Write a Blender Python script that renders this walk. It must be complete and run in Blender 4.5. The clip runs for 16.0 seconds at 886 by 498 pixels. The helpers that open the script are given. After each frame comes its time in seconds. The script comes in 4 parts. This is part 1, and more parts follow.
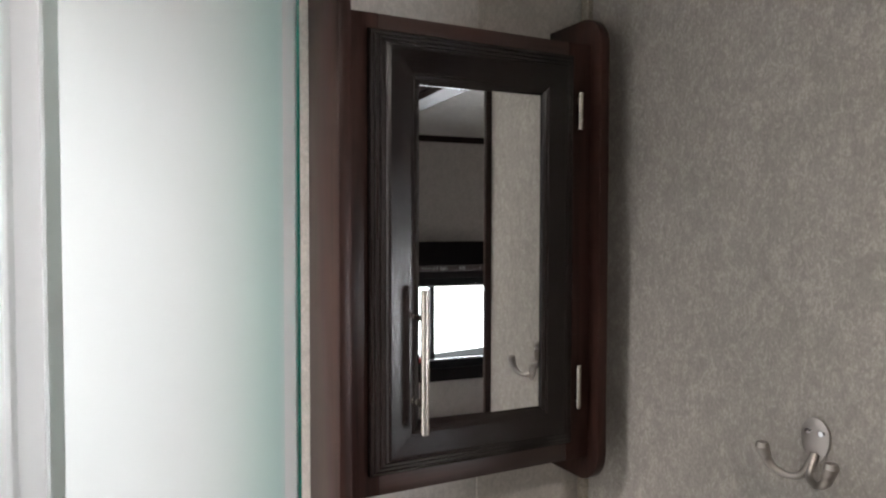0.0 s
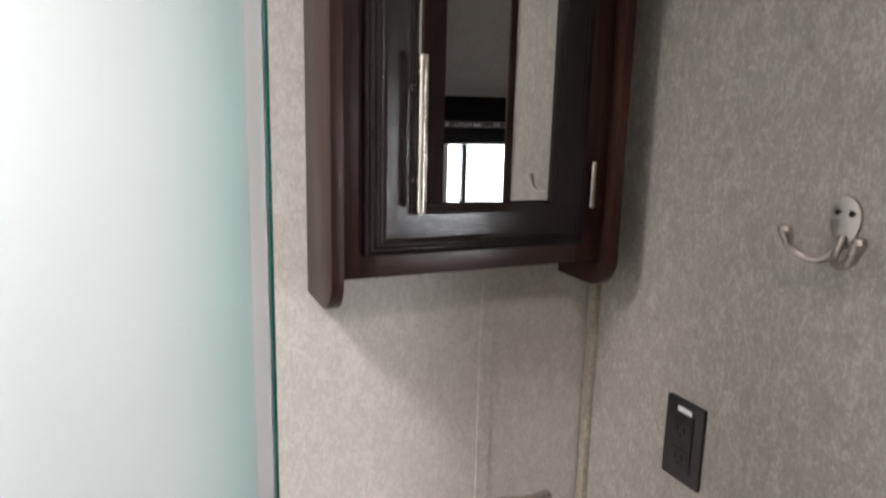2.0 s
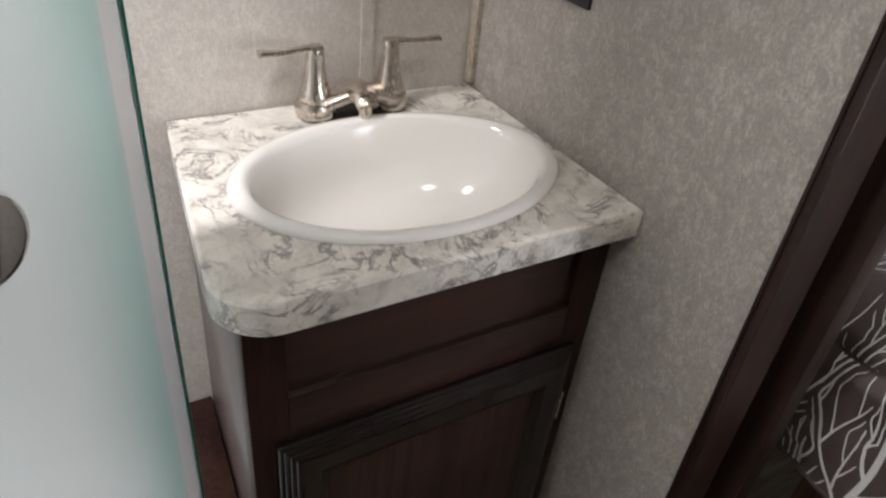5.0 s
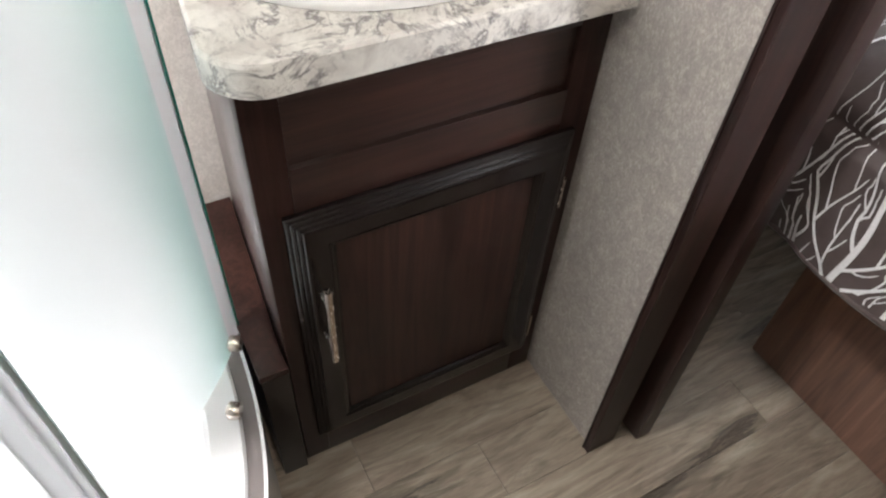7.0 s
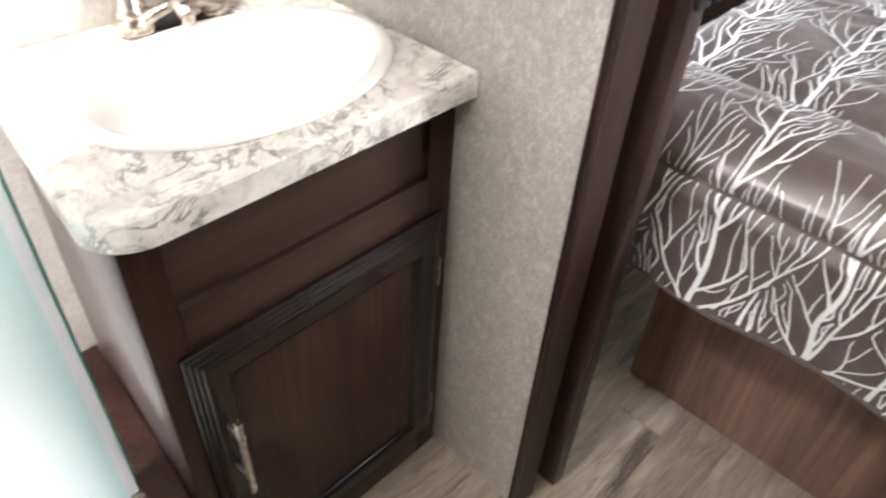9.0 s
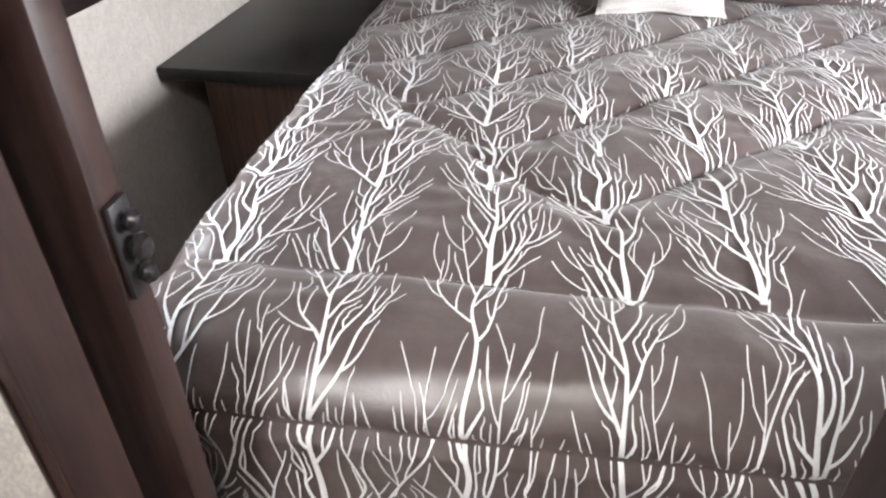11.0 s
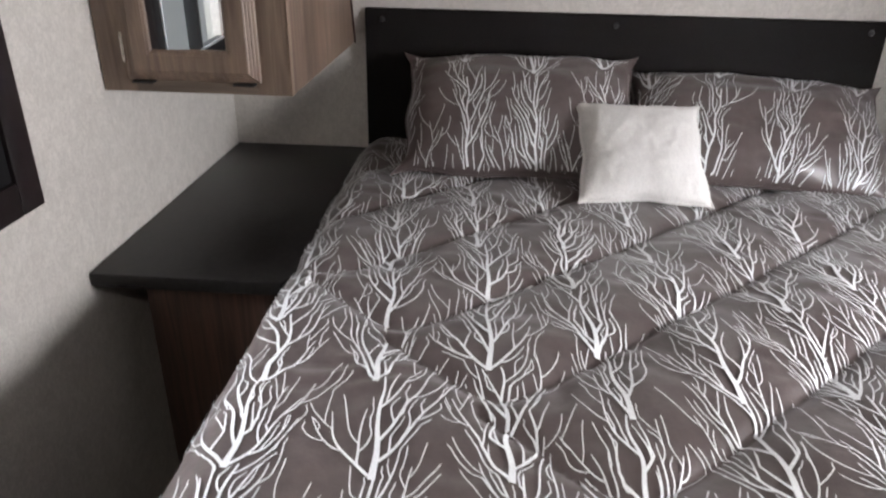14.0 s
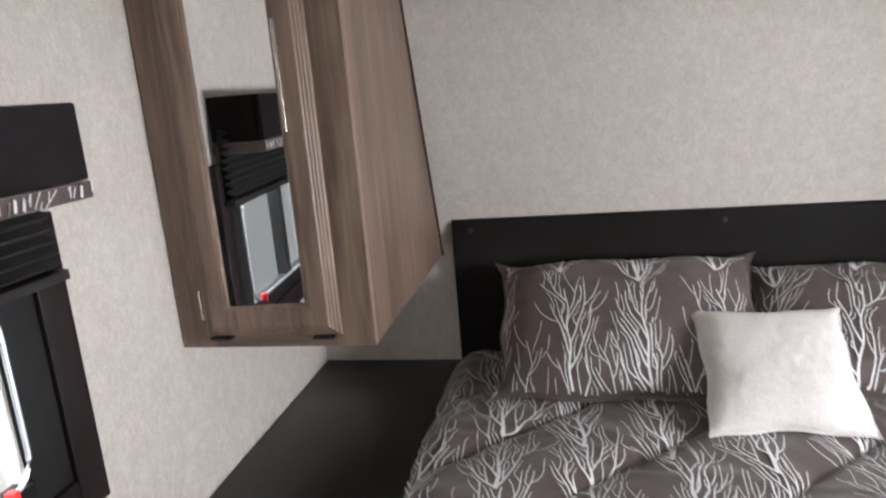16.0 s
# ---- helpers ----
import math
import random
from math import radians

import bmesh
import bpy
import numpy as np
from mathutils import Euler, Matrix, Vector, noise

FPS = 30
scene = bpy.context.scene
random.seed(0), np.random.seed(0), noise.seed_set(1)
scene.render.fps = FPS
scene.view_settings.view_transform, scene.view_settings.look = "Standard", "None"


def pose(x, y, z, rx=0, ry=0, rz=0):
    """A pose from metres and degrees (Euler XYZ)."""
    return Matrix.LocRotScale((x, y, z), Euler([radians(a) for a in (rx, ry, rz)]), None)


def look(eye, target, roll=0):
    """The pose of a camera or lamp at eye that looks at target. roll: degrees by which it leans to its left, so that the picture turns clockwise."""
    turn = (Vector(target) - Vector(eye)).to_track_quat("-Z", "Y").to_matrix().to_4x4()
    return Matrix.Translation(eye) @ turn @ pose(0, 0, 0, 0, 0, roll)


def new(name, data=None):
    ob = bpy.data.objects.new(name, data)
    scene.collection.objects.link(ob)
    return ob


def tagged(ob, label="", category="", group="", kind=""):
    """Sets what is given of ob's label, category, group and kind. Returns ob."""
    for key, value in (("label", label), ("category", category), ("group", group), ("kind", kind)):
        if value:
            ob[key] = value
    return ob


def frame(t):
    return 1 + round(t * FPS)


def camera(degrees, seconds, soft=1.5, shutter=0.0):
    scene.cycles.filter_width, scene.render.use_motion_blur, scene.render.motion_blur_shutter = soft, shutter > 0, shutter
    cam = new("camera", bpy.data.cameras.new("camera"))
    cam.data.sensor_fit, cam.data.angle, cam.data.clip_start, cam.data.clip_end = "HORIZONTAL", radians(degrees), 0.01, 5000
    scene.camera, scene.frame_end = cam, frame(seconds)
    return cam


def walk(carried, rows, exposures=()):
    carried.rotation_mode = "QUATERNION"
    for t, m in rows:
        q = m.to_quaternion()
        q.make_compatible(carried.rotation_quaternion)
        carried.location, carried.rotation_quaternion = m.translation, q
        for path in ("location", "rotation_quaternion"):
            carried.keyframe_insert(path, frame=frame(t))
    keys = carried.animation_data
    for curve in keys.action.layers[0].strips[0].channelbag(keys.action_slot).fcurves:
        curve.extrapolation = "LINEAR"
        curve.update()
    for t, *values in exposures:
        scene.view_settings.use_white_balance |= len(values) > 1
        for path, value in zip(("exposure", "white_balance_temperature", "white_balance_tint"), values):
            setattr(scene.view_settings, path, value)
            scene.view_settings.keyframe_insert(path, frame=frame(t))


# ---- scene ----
import collections

cam = camera(65.0, 16.0, soft=2.2, shutter=0.3)
PATH = [
    (0, (0.826, 0.748, 1.654), (1.741, 2.525, 1.585), 0.1),
    (0.5, (0.838, 0.75, 1.644), (1.775, 2.514, 1.548), 0.2),
    (1, (0.871, 0.75, 1.628), (1.813, 2.507, 1.466), -0.1),
    (1.5, (0.875, 0.761, 1.588), (1.745, 2.546, 1.348), 0.8),
    (2, (0.891, 0.767, 1.523), (1.685, 2.559, 1.125), 1.4),
    (2.5, (0.915, 0.764, 1.445), (1.745, 2.493, 0.877), 2.2),
    (3, (0.914, 0.768, 1.407), (1.788, 2.418, 0.693), 2.5),
    (3.5, (0.919, 0.758, 1.363), (1.852, 2.313, 0.52), 3.3),
    (4, (0.904, 0.747, 1.329), (1.837, 2.232, 0.367), 4.5),
    (4.5, (0.907, 0.732, 1.304), (1.809, 2.153, 0.224), 5.5),
    (5, (0.916, 0.717, 1.282), (1.822, 2.087, 0.141), 6.6),
    (5.2, (0.918, 0.707, 1.27), (1.827, 2.049, 0.098), 6.6),
    (7.3, (0.933, 0.626, 1.236), (1.623, 1.766, -0.257), 4.1),
    (7.5, (0.941, 0.622, 1.239), (1.638, 1.762, -0.249), 4.2),
    (8, (0.951, 0.622, 1.232), (1.721, 1.734, -0.242), 5.7),
    (8.5, (0.926, 0.638, 1.247), (1.814, 1.736, -0.17), 4.3),
    (9, (0.883, 0.666, 1.274), (2.002, 1.68, -0.037), 3.8),
    (9.5, (0.928, 0.674, 1.311), (2.345, 1.398, 0.1), 6.1),
    (10, (1.016, 0.66, 1.33), (2.596, 1.137, 0.2), 4.3),
    (10.2, (1.063, 0.664, 1.33), (2.672, 1.049, 0.206), 3.4),
    (12.3, (1.412, 0.675, 1.335), (3.031, 0.915, 0.185), -2.5),
    (12.5, (1.432, 0.692, 1.34), (3.067, 0.915, 0.21), -1.7),
    (13, (1.473, 0.736, 1.357), (3.146, 0.899, 0.273), 0.3),
    (13.5, (1.488, 0.779, 1.394), (3.224, 0.887, 0.407), 1.4),
    (14, (1.504, 0.804, 1.426), (3.306, 0.912, 0.565), 1.2),
    (14.5, (1.538, 0.83, 1.458), (3.391, 0.934, 0.711), 0.7),
    (15, (1.625, 0.821, 1.49), (3.499, 0.98, 0.811), -0.4),
    (15.5, (1.692, 0.811, 1.529), (3.58, 1.08, 0.925), -4.0),
    (16, (1.726, 0.82, 1.553), (3.636, 1.207, 1.102), -4.8),
]
walk(cam, [(t, look(eye, target, roll)) for t, eye, target, roll in PATH],
     exposures=[(0, -0.84), (1.0, -0.68), (2.5, -0.90), (3.5, -0.80), (4.5, -0.94), (5.2, -0.96), (7.3, 0.2), (9, 0.48), (10.2, 0.56), (12.3, 0.12), (13.0, 0.08), (13.5, -0.08), (14.0, -0.16), (14.6, -0.06), (16, 0.10)])

# ---- light ----
world = bpy.data.worlds.new("world")
scene.world = world
world.use_nodes = True
wn = world.node_tree.nodes
sky = wn.new("ShaderNodeTexSky")
sky.sky_type = "NISHITA"
sky.sun_disc = False
sky.sun_elevation, sky.sun_rotation = radians(50), radians(-20)
sky.air_density, sky.dust_density = 1.2, 3.0
wn["Background"].inputs["Strength"].default_value = 0.09
world.node_tree.links.new(sky.outputs[0], wn["Background"].inputs["Color"])
sun = new("sun", bpy.data.lights.new("sun", "SUN"))
sun.data.energy, sun.data.angle, sun.data.color = 1.5, radians(12), (1.0, 0.96, 0.9)
sun.matrix_world = look((-2, -5, 9), (2, 2, 0))


def window_light(name, where, target, sx, sy, power, color=(0.93, 0.97, 1.0)):
    lamp = new(name, bpy.data.lights.new(name, "AREA"))
    lamp.data.shape, lamp.data.size, lamp.data.size_y = "RECTANGLE", sx, sy
    lamp.data.energy, lamp.data.color = power, color
    lamp.matrix_world = look(where, target)
    return lamp


window_light("skylight_daylight", (0.35, 1.2, 2.20), (0.35, 1.2001, 0), 0.34, 0.34, 68, (1.0, 0.955, 0.945))
window_light("window_daylight_street", (2.19, 2.35, 1.95), (2.35, 1.0, 0.95), 1.0, 0.7, 70, (0.90, 0.93, 1.0))
window_light("window_daylight_far", (2.34, -1.10, 1.22), (2.9, 1, 0.88), 0.85, 0.50, 86, (0.95, 0.95, 1.0))
lamp = new("bathroom_lamp_light", bpy.data.lights.new("bathroom_lamp_light", "AREA"))
lamp.data.shape, lamp.data.size, lamp.data.energy, lamp.data.color = "DISK", 0.17, 8, (1.0, 0.94, 0.87)
lamp.matrix_world = look((1.02, 0.62, 2.035), (1.02, 0.6201, 0))

# ---- materials ----
def material(name, base, rough=0.6, metal=0.0):
    m = bpy.data.materials.new(name)
    m.use_nodes = True
    b = m.node_tree.nodes["Principled BSDF"]
    b.inputs["Base Color"].default_value = (*base, 1)
    b.inputs["Roughness"].default_value = rough
    b.inputs["Metallic"].default_value = metal
    return m


def coords(m, scale=(1, 1, 1)):
    nt = m.node_tree
    geo = nt.nodes.new("ShaderNodeNewGeometry")
    mp = nt.nodes.new("ShaderNodeMapping")
    mp.inputs["Scale"].default_value = scale
    nt.links.new(geo.outputs["Position"], mp.inputs["Vector"])
    return mp.outputs["Vector"]


def noise_tex(m, vec, scale, detail=4, rough=0.55, distort=0.0):
    n = m.node_tree.nodes.new("ShaderNodeTexNoise")
    n.inputs["Scale"].default_value, n.inputs["Detail"].default_value = scale, detail
    n.inputs["Roughness"].default_value, n.inputs["Distortion"].default_value = rough, distort
    m.node_tree.links.new(vec, n.inputs["Vector"])
    return n.outputs["Fac"]


def ramp(m, fac, stops):
    r = m.node_tree.nodes.new("ShaderNodeValToRGB")
    el = r.color_ramp.elements
    while len(el) < len(stops):
        el.new(0.5)
    for e, (pos, col) in zip(el, stops):
        e.position = pos
        e.color = (*col, 1) if not isinstance(col, float) else (col, col, col, 1)
    m.node_tree.links.new(fac, r.inputs["Fac"])
    return r.outputs["Color"]


def mix(m, mode, fac, a, b):
    n = m.node_tree.nodes.new("ShaderNodeMix")
    n.data_type, n.blend_type = "RGBA", mode
    for socket, value in ((n.inputs[0], fac), (n.inputs[6], a), (n.inputs[7], b)):
        if isinstance(value, (int, float)):
            socket.default_value = value
        elif isinstance(value, tuple):
            socket.default_value = (*value, 1)
        else:
            m.node_tree.links.new(value, socket)
    return n.outputs[2]


def set_color(m, out):
    m.node_tree.links.new(out, m.node_tree.nodes["Principled BSDF"].inputs["Base Color"])


def set_bump(m, height, strength=0.3, distance=0.002):
    b = m.node_tree.nodes.new("ShaderNodeBump")
    b.inputs["Strength"].default_value, b.inputs["Distance"].default_value = strength, distance
    m.node_tree.links.new(height, b.inputs["Height"])
    m.node_tree.links.new(b.outputs["Normal"], m.node_tree.nodes["Principled BSDF"].inputs["Normal"])


def wallpaper(name, dark, light, fleck=1.0):
    m = material(name, light, 0.7)
    v = coords(m, (1, 1, 0.62))
    fine = noise_tex(m, v, 390, 3, 0.7, 0.6)
    mid = noise_tex(m, v, 135, 4, 0.65, 1.2)
    soft = noise_tex(m, coords(m, (1, 1, 0.8)), 34, 3, 0.6, 0.6)
    big = noise_tex(m, coords(m), 2.2, 3)
    a = mix(m, "MIX", 0.55, fine, mid)
    a = mix(m, "MIX", 0.22, a, soft)
    pale = tuple(min(1, x * (1 + 0.28 * fleck)) for x in light)
    c = ramp(m, a, [(0.38, dark), (0.47, tuple(x * 0.9 for x in light)), (0.52, light), (0.585, pale)])
    c = mix(m, "MULTIPLY", 0.35, c, ramp(m, big, [(0.3, 0.82), (0.7, 1.0)]))
    set_color(m, c)
    set_bump(m, a, 0.35, 0.0012)
    return m


def wood(name, dark, light, along=2, rough=0.38, scale=1.0, knots=False):
    m = material(name, light, rough)
    sc = [26.0 * scale] * 3
    sc[along] = 1.6 * scale
    v = coords(m, tuple(sc))
    grain = noise_tex(m, v, 1.6, 6, 0.6, 1.5)
    sc2 = [150.0 * scale] * 3
    sc2[along] = 5.0 * scale
    pores = noise_tex(m, coords(m, tuple(sc2)), 1.6, 3, 0.6)
    c = ramp(m, grain, [(0.3, dark), (0.68, light)])
    c = mix(m, "MULTIPLY", 0.4, c, ramp(m, pores, [(0.35, 0.6), (0.6, 1.0)]))
    sc3 = [9.0 * scale] * 3
    sc3[along] = 0.5 * scale
    boards = noise_tex(m, coords(m, tuple(sc3)), 1.0, 3, 0.6, 0.4)
    c = mix(m, "MULTIPLY", 1.0, c, ramp(m, boards, [(0.38, 0.70), (0.50, 1.0), (0.62, 1.18)]))
    set_color(m, c)
    set_bump(m, pores, 0.12, 0.0006)
    return m


M = {}
M["paper"] = wallpaper("vinyl_wallpaper", (0.46, 0.425, 0.385), (0.55, 0.512, 0.47), 0.4)
M["paper_dark"] = wallpaper("vinyl_wallpaper_darker", (0.27, 0.246, 0.222), (0.355, 0.325, 0.297), 1.0)
M["ceiling"] = wallpaper("ceiling_vinyl", (0.62, 0.6, 0.56), (0.72, 0.7, 0.66))
M["espresso"] = wood("espresso_wood", (0.0140, 0.0066, 0.0054), (0.041, 0.0182, 0.0142), 2, 0.34)
M["espresso_h"] = wood("espresso_wood_across", (0.016, 0.0070, 0.0052), (0.047, 0.0195, 0.0145), 0, 0.36)
M["espresso_black"] = wood("espresso_black_wood", (0.0075, 0.0050, 0.0046), (0.0125, 0.0082, 0.0074), 2, 0.26)
M["black_h"] = wood("espresso_black_across", (0.0075, 0.0050, 0.0046), (0.0125, 0.0082, 0.0074), 0, 0.15)
# espresso lightened to grey, the light on the vanity's left side painted in
M["espresso_side"] = wood("espresso_wood_lit_side", (0.05, 0.036, 0.034), (0.085, 0.062, 0.058), 2, 0.3)
M["casing"] = wood("dark_casing", (0.012, 0.0055, 0.0046), (0.033, 0.0145, 0.0118), 2, 0.4)
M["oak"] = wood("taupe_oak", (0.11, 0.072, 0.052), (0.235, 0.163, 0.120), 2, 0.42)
# the same oak with shade put into its colour, for cabinet sides and bottom
M["oak_shaded"] = wood("taupe_oak_shaded", (0.10, 0.064, 0.048), (0.215, 0.146, 0.110), 2, 0.42)
M["oak_h"] = wood("taupe_oak_across", (0.12, 0.085, 0.062), (0.23, 0.17, 0.13), 1, 0.42)
M["walnut"] = wood("walnut_base", (0.025, 0.014, 0.011), (0.085, 0.046, 0.033), 2, 0.4)
M["charcoal"] = material("charcoal_laminate", (0.018, 0.016, 0.016), 0.36)
n_ = noise_tex(M["charcoal"], coords(M["charcoal"]), 90, 4)
set_color(M["charcoal"], ramp(M["charcoal"], n_, [(0.3, (0.013, 0.012, 0.012)), (0.7, (0.022, 0.02, 0.0195))]))
set_bump(M["charcoal"], n_, 0.1, 0.0005)
M["headboard"] = material("headboard_vinyl", (0.018, 0.0145, 0.0135), 0.7)
n_ = noise_tex(M["headboard"], coords(M["headboard"]), 260, 4)
set_color(M["headboard"], ramp(M["headboard"], n_, [(0.3, (0.007, 0.006, 0.006)), (0.7, (0.013, 0.011, 0.0105))]))
set_bump(M["headboard"], n_, 0.3, 0.001)
M["window_board"] = wood("window_board_wood", (0.006, 0.0030, 0.0032), (0.013, 0.0062, 0.0065), 2, 0.55)
M["window_black"] = material("window_black", (0.006, 0.0055, 0.006), 0.6)
for name_ in ("window_board", "window_black"):
    M[name_].node_tree.nodes["Principled BSDF"].inputs["Specular IOR Level"].default_value = 0.25
M["black"] = material("black_plastic", (0.012, 0.011, 0.012), 0.4)
M["black_soft"] = material("black_pleated_fabric", (0.01, 0.009, 0.01), 0.9)
M["nickel"] = material("brushed_nickel", (0.62, 0.56, 0.5), 0.22, 1.0)
n_ = noise_tex(M["nickel"], coords(M["nickel"], (1, 1, 0.2)), 400, 2)
M["nickel"].node_tree.links.new(ramp(M["nickel"], n_, [(0.3, 0.16), (0.7, 0.3)]), M["nickel"].node_tree.nodes["Principled BSDF"].inputs["Roughness"])
M["satin_nickel"] = material("satin_nickel", (0.42, 0.385, 0.36), 0.38, 1.0)
M["chrome"] = material("chrome", (0.85, 0.85, 0.86), 0.06, 1.0)
M["white_sink"] = material("white_sink", (0.8, 0.78, 0.75), 0.12)
M["white_pan"] = material("white_shower_pan", (0.82, 0.83, 0.84), 0.2)
# shade on the white pan's outer side, put in as a grey colour
M["pan_shade"] = material("grey_pan_shade", (0.16, 0.14, 0.135), 0.35)
M["white_plastic"] = material("white_label", (0.8, 0.8, 0.8), 0.5)
M["aluminium"] = material("anodised_aluminium", (0.75, 0.77, 0.8), 0.3, 0.8)
M["mirror"] = material("mirror", (0.92, 0.93, 0.93), 0.01, 1.0)
M["dark"] = material("dark_void", (0.004, 0.004, 0.004), 0.9)
M["latch_metal"] = material("black_latch_metal", (0.05, 0.045, 0.05), 0.25, 0.8)
M["red"] = material("red_plastic", (0.6, 0.02, 0.02), 0.4)

# frosted and clear glass
M["frost"] = material("frosted_glass", (0.915, 0.95, 0.955), 0.6)
b_ = M["frost"].node_tree.nodes["Principled BSDF"]
b_.inputs["Transmission Weight"].default_value = 0.75
b_.inputs["IOR"].default_value = 1.15
M["glass_edge"] = material("green_glass_edge", (0.02, 0.16, 0.13), 0.15)
M["pale_edge"] = material("pale_green_glass_edge", (0.50, 0.68, 0.68), 0.2)
M["glass_band"] = material("clear_glass_border", (0.965, 0.955, 0.98), 0.6)
b_ = M["glass_band"].node_tree.nodes["Principled BSDF"]
b_.inputs["Transmission Weight"].default_value = 0.75
b_.inputs["IOR"].default_value = 1.15
# teal glow towards the glass edge, painted as a colour gradient along x
M["frost_glow"] = material("frosted_glass_glow", (0.81, 0.925, 0.92), 0.6)
b_ = M["frost_glow"].node_tree.nodes["Principled BSDF"]
b_.inputs["Transmission Weight"].default_value = 0.75
b_.inputs["IOR"].default_value = 1.15
along_ = M["frost_glow"].node_tree.nodes.new("ShaderNodeSeparateXYZ")
M["frost_glow"].node_tree.links.new(coords(M["frost_glow"]), along_.inputs[0])
set_color(M["frost_glow"], ramp(M["frost_glow"], along_.outputs[0], [(0.880, (0.915, 0.95, 0.955)), (0.915, (0.86, 0.94, 0.937)), (0.945, (0.74, 0.90, 0.885)), (0.962, (0.66, 0.87, 0.85)), (0.969, (0.80, 0.91, 0.91))]))
M["pane"] = material("window_glass", (0.9, 0.95, 0.93), 0.0)
b_ = M["pane"].node_tree.nodes["Principled BSDF"]
b_.inputs["Transmission Weight"].default_value = 1.0
b_.inputs["IOR"].default_value = 1.03

# marble laminate
m_ = material("marble_laminate", (0.75, 0.72, 0.67), 0.22)
v_ = coords(m_)
w1 = noise_tex(m_, v_, 13, 8, 0.68, 0.9)
w2 = noise_tex(m_, v_, 40, 6, 0.7, 0.5)
big = noise_tex(m_, v_, 13, 4, 0.6)
cloud = noise_tex(m_, v_, 22, 5, 0.65, 0.5)
vein1 = ramp(m_, w1, [(0.462, 1.0), (0.492, 0.12), (0.502, 0.15), (0.545, 1.0)])
vein2 = ramp(m_, w2, [(0.485, 1.0), (0.5, 0.3), (0.515, 1.0)])
patch = ramp(m_, big, [(0.42, 0.12), (0.56, 1.0)])
white = ramp(m_, cloud, [(0.35, (0.60, 0.565, 0.52)), (0.60, (0.80, 0.775, 0.715))])
c_ = mix(m_, "MIX", vein1, (0.19, 0.17, 0.17), white)
c2 = mix(m_, "MIX", vein2, (0.42, 0.39, 0.37), (1.0, 1.0, 1.0))
c_ = mix(m_, "MIX", patch, white, c_)
c_ = mix(m_, "MULTIPLY", patch, c_, c2)
set_color(m_, c_)
M["marble"] = m_

# vinyl plank floor
m_ = material("vinyl_plank", (0.25, 0.2, 0.16), 0.38)
nt = m_.node_tree
oi = nt.nodes.new("ShaderNodeObjectInfo")
vec = coords(m_, (2.2, 15, 1))
add = nt.nodes.new("ShaderNodeVectorMath")
add.operation = "ADD"
sc_ = nt.nodes.new("ShaderNodeVectorMath")
sc_.operation = "SCALE"
sc_.inputs["Scale"].default_value = 37.0
cmb = nt.nodes.new("ShaderNodeCombineXYZ")
for i in range(3):
    nt.links.new(oi.outputs["Random"], cmb.inputs[i])
nt.links.new(cmb.outputs[0], sc_.inputs[0])
nt.links.new(vec, add.inputs[0])
nt.links.new(sc_.outputs[0], add.inputs[1])
g1 = noise_tex(m_, add.outputs[0], 1.3, 6, 0.6, 2.2)
g2 = noise_tex(m_, add.outputs[0], 9, 4, 0.65, 0.5)
c_ = ramp(m_, g1, [(0.22, (0.14, 0.108, 0.084)), (0.38, (0.25, 0.20, 0.156)), (0.55, (0.34, 0.285, 0.22)), (0.72, (0.43, 0.375, 0.30))])
c_ = mix(m_, "MULTIPLY", 0.5, c_, ramp(m_, g2, [(0.35, 0.6), (0.6, 1.0)]))
g3 = noise_tex(m_, add.outputs[0], 0.9, 5, 0.7, 3.0)
c_ = mix(m_, "MULTIPLY", 0.45, c_, ramp(m_, g3, [(0.53, 1.0), (0.61, 0.55), (0.70, 0.3)]))
warp = noise_tex(m_, add.outputs[0], 3.0, 4, 0.6)
vor = nt.nodes.new("ShaderNodeTexVoronoi")
vor.voronoi_dimensions = "2D"
vor.inputs["Scale"].default_value = 0.5
bent = nt.nodes.new("ShaderNodeVectorMath")
bent.operation = "ADD"
nt.links.new(add.outputs[0], bent.inputs[0])
nt.links.new(warp, bent.inputs[1])
nt.links.new(bent.outputs[0], vor.inputs["Vector"])
knot = ramp(m_, vor.outputs["Distance"], [(0.02, 0.5), (0.045, 0.16), (0.07, 0.42), (0.09, 0.2), (0.13, 0.75), (0.16, 0.65), (0.22, 1.0)])
c_ = mix(m_, "MULTIPLY", 0.9, c_, knot)
c_ = mix(m_, "MULTIPLY", 0.6, c_, ramp(m_, oi.outputs["Random"], [(0.0, 0.72), (1.0, 1.0)]))
set_color(m_, c_)
set_bump(m_, g2, 0.1, 0.0006)
M["plank"] = m_
M["subfloor"] = material("floor_joint", (0.13, 0.105, 0.085), 0.7)

# sateen bedding
def cloth(name, base, rough, sheen, scale, bump):
    m = material(name, base, rough)
    b = m.node_tree.nodes["Principled BSDF"]
    b.inputs["Sheen Weight"].default_value = sheen
    b.inputs["Sheen Roughness"].default_value = 0.4
    f = noise_tex(m, coords(m), scale, 4, 0.6)
    g = noise_tex(m, coords(m), 6, 3)
    c = ramp(m, f, [(0.3, tuple(x * 0.85 for x in base)), (0.7, tuple(min(1, x * 1.1) for x in base))])
    set_color(m, mix(m, "MULTIPLY", 0.3, c, ramp(m, g, [(0.3, 0.8), (0.7, 1.0)])))
    set_bump(m, f, bump, 0.002)
    return m


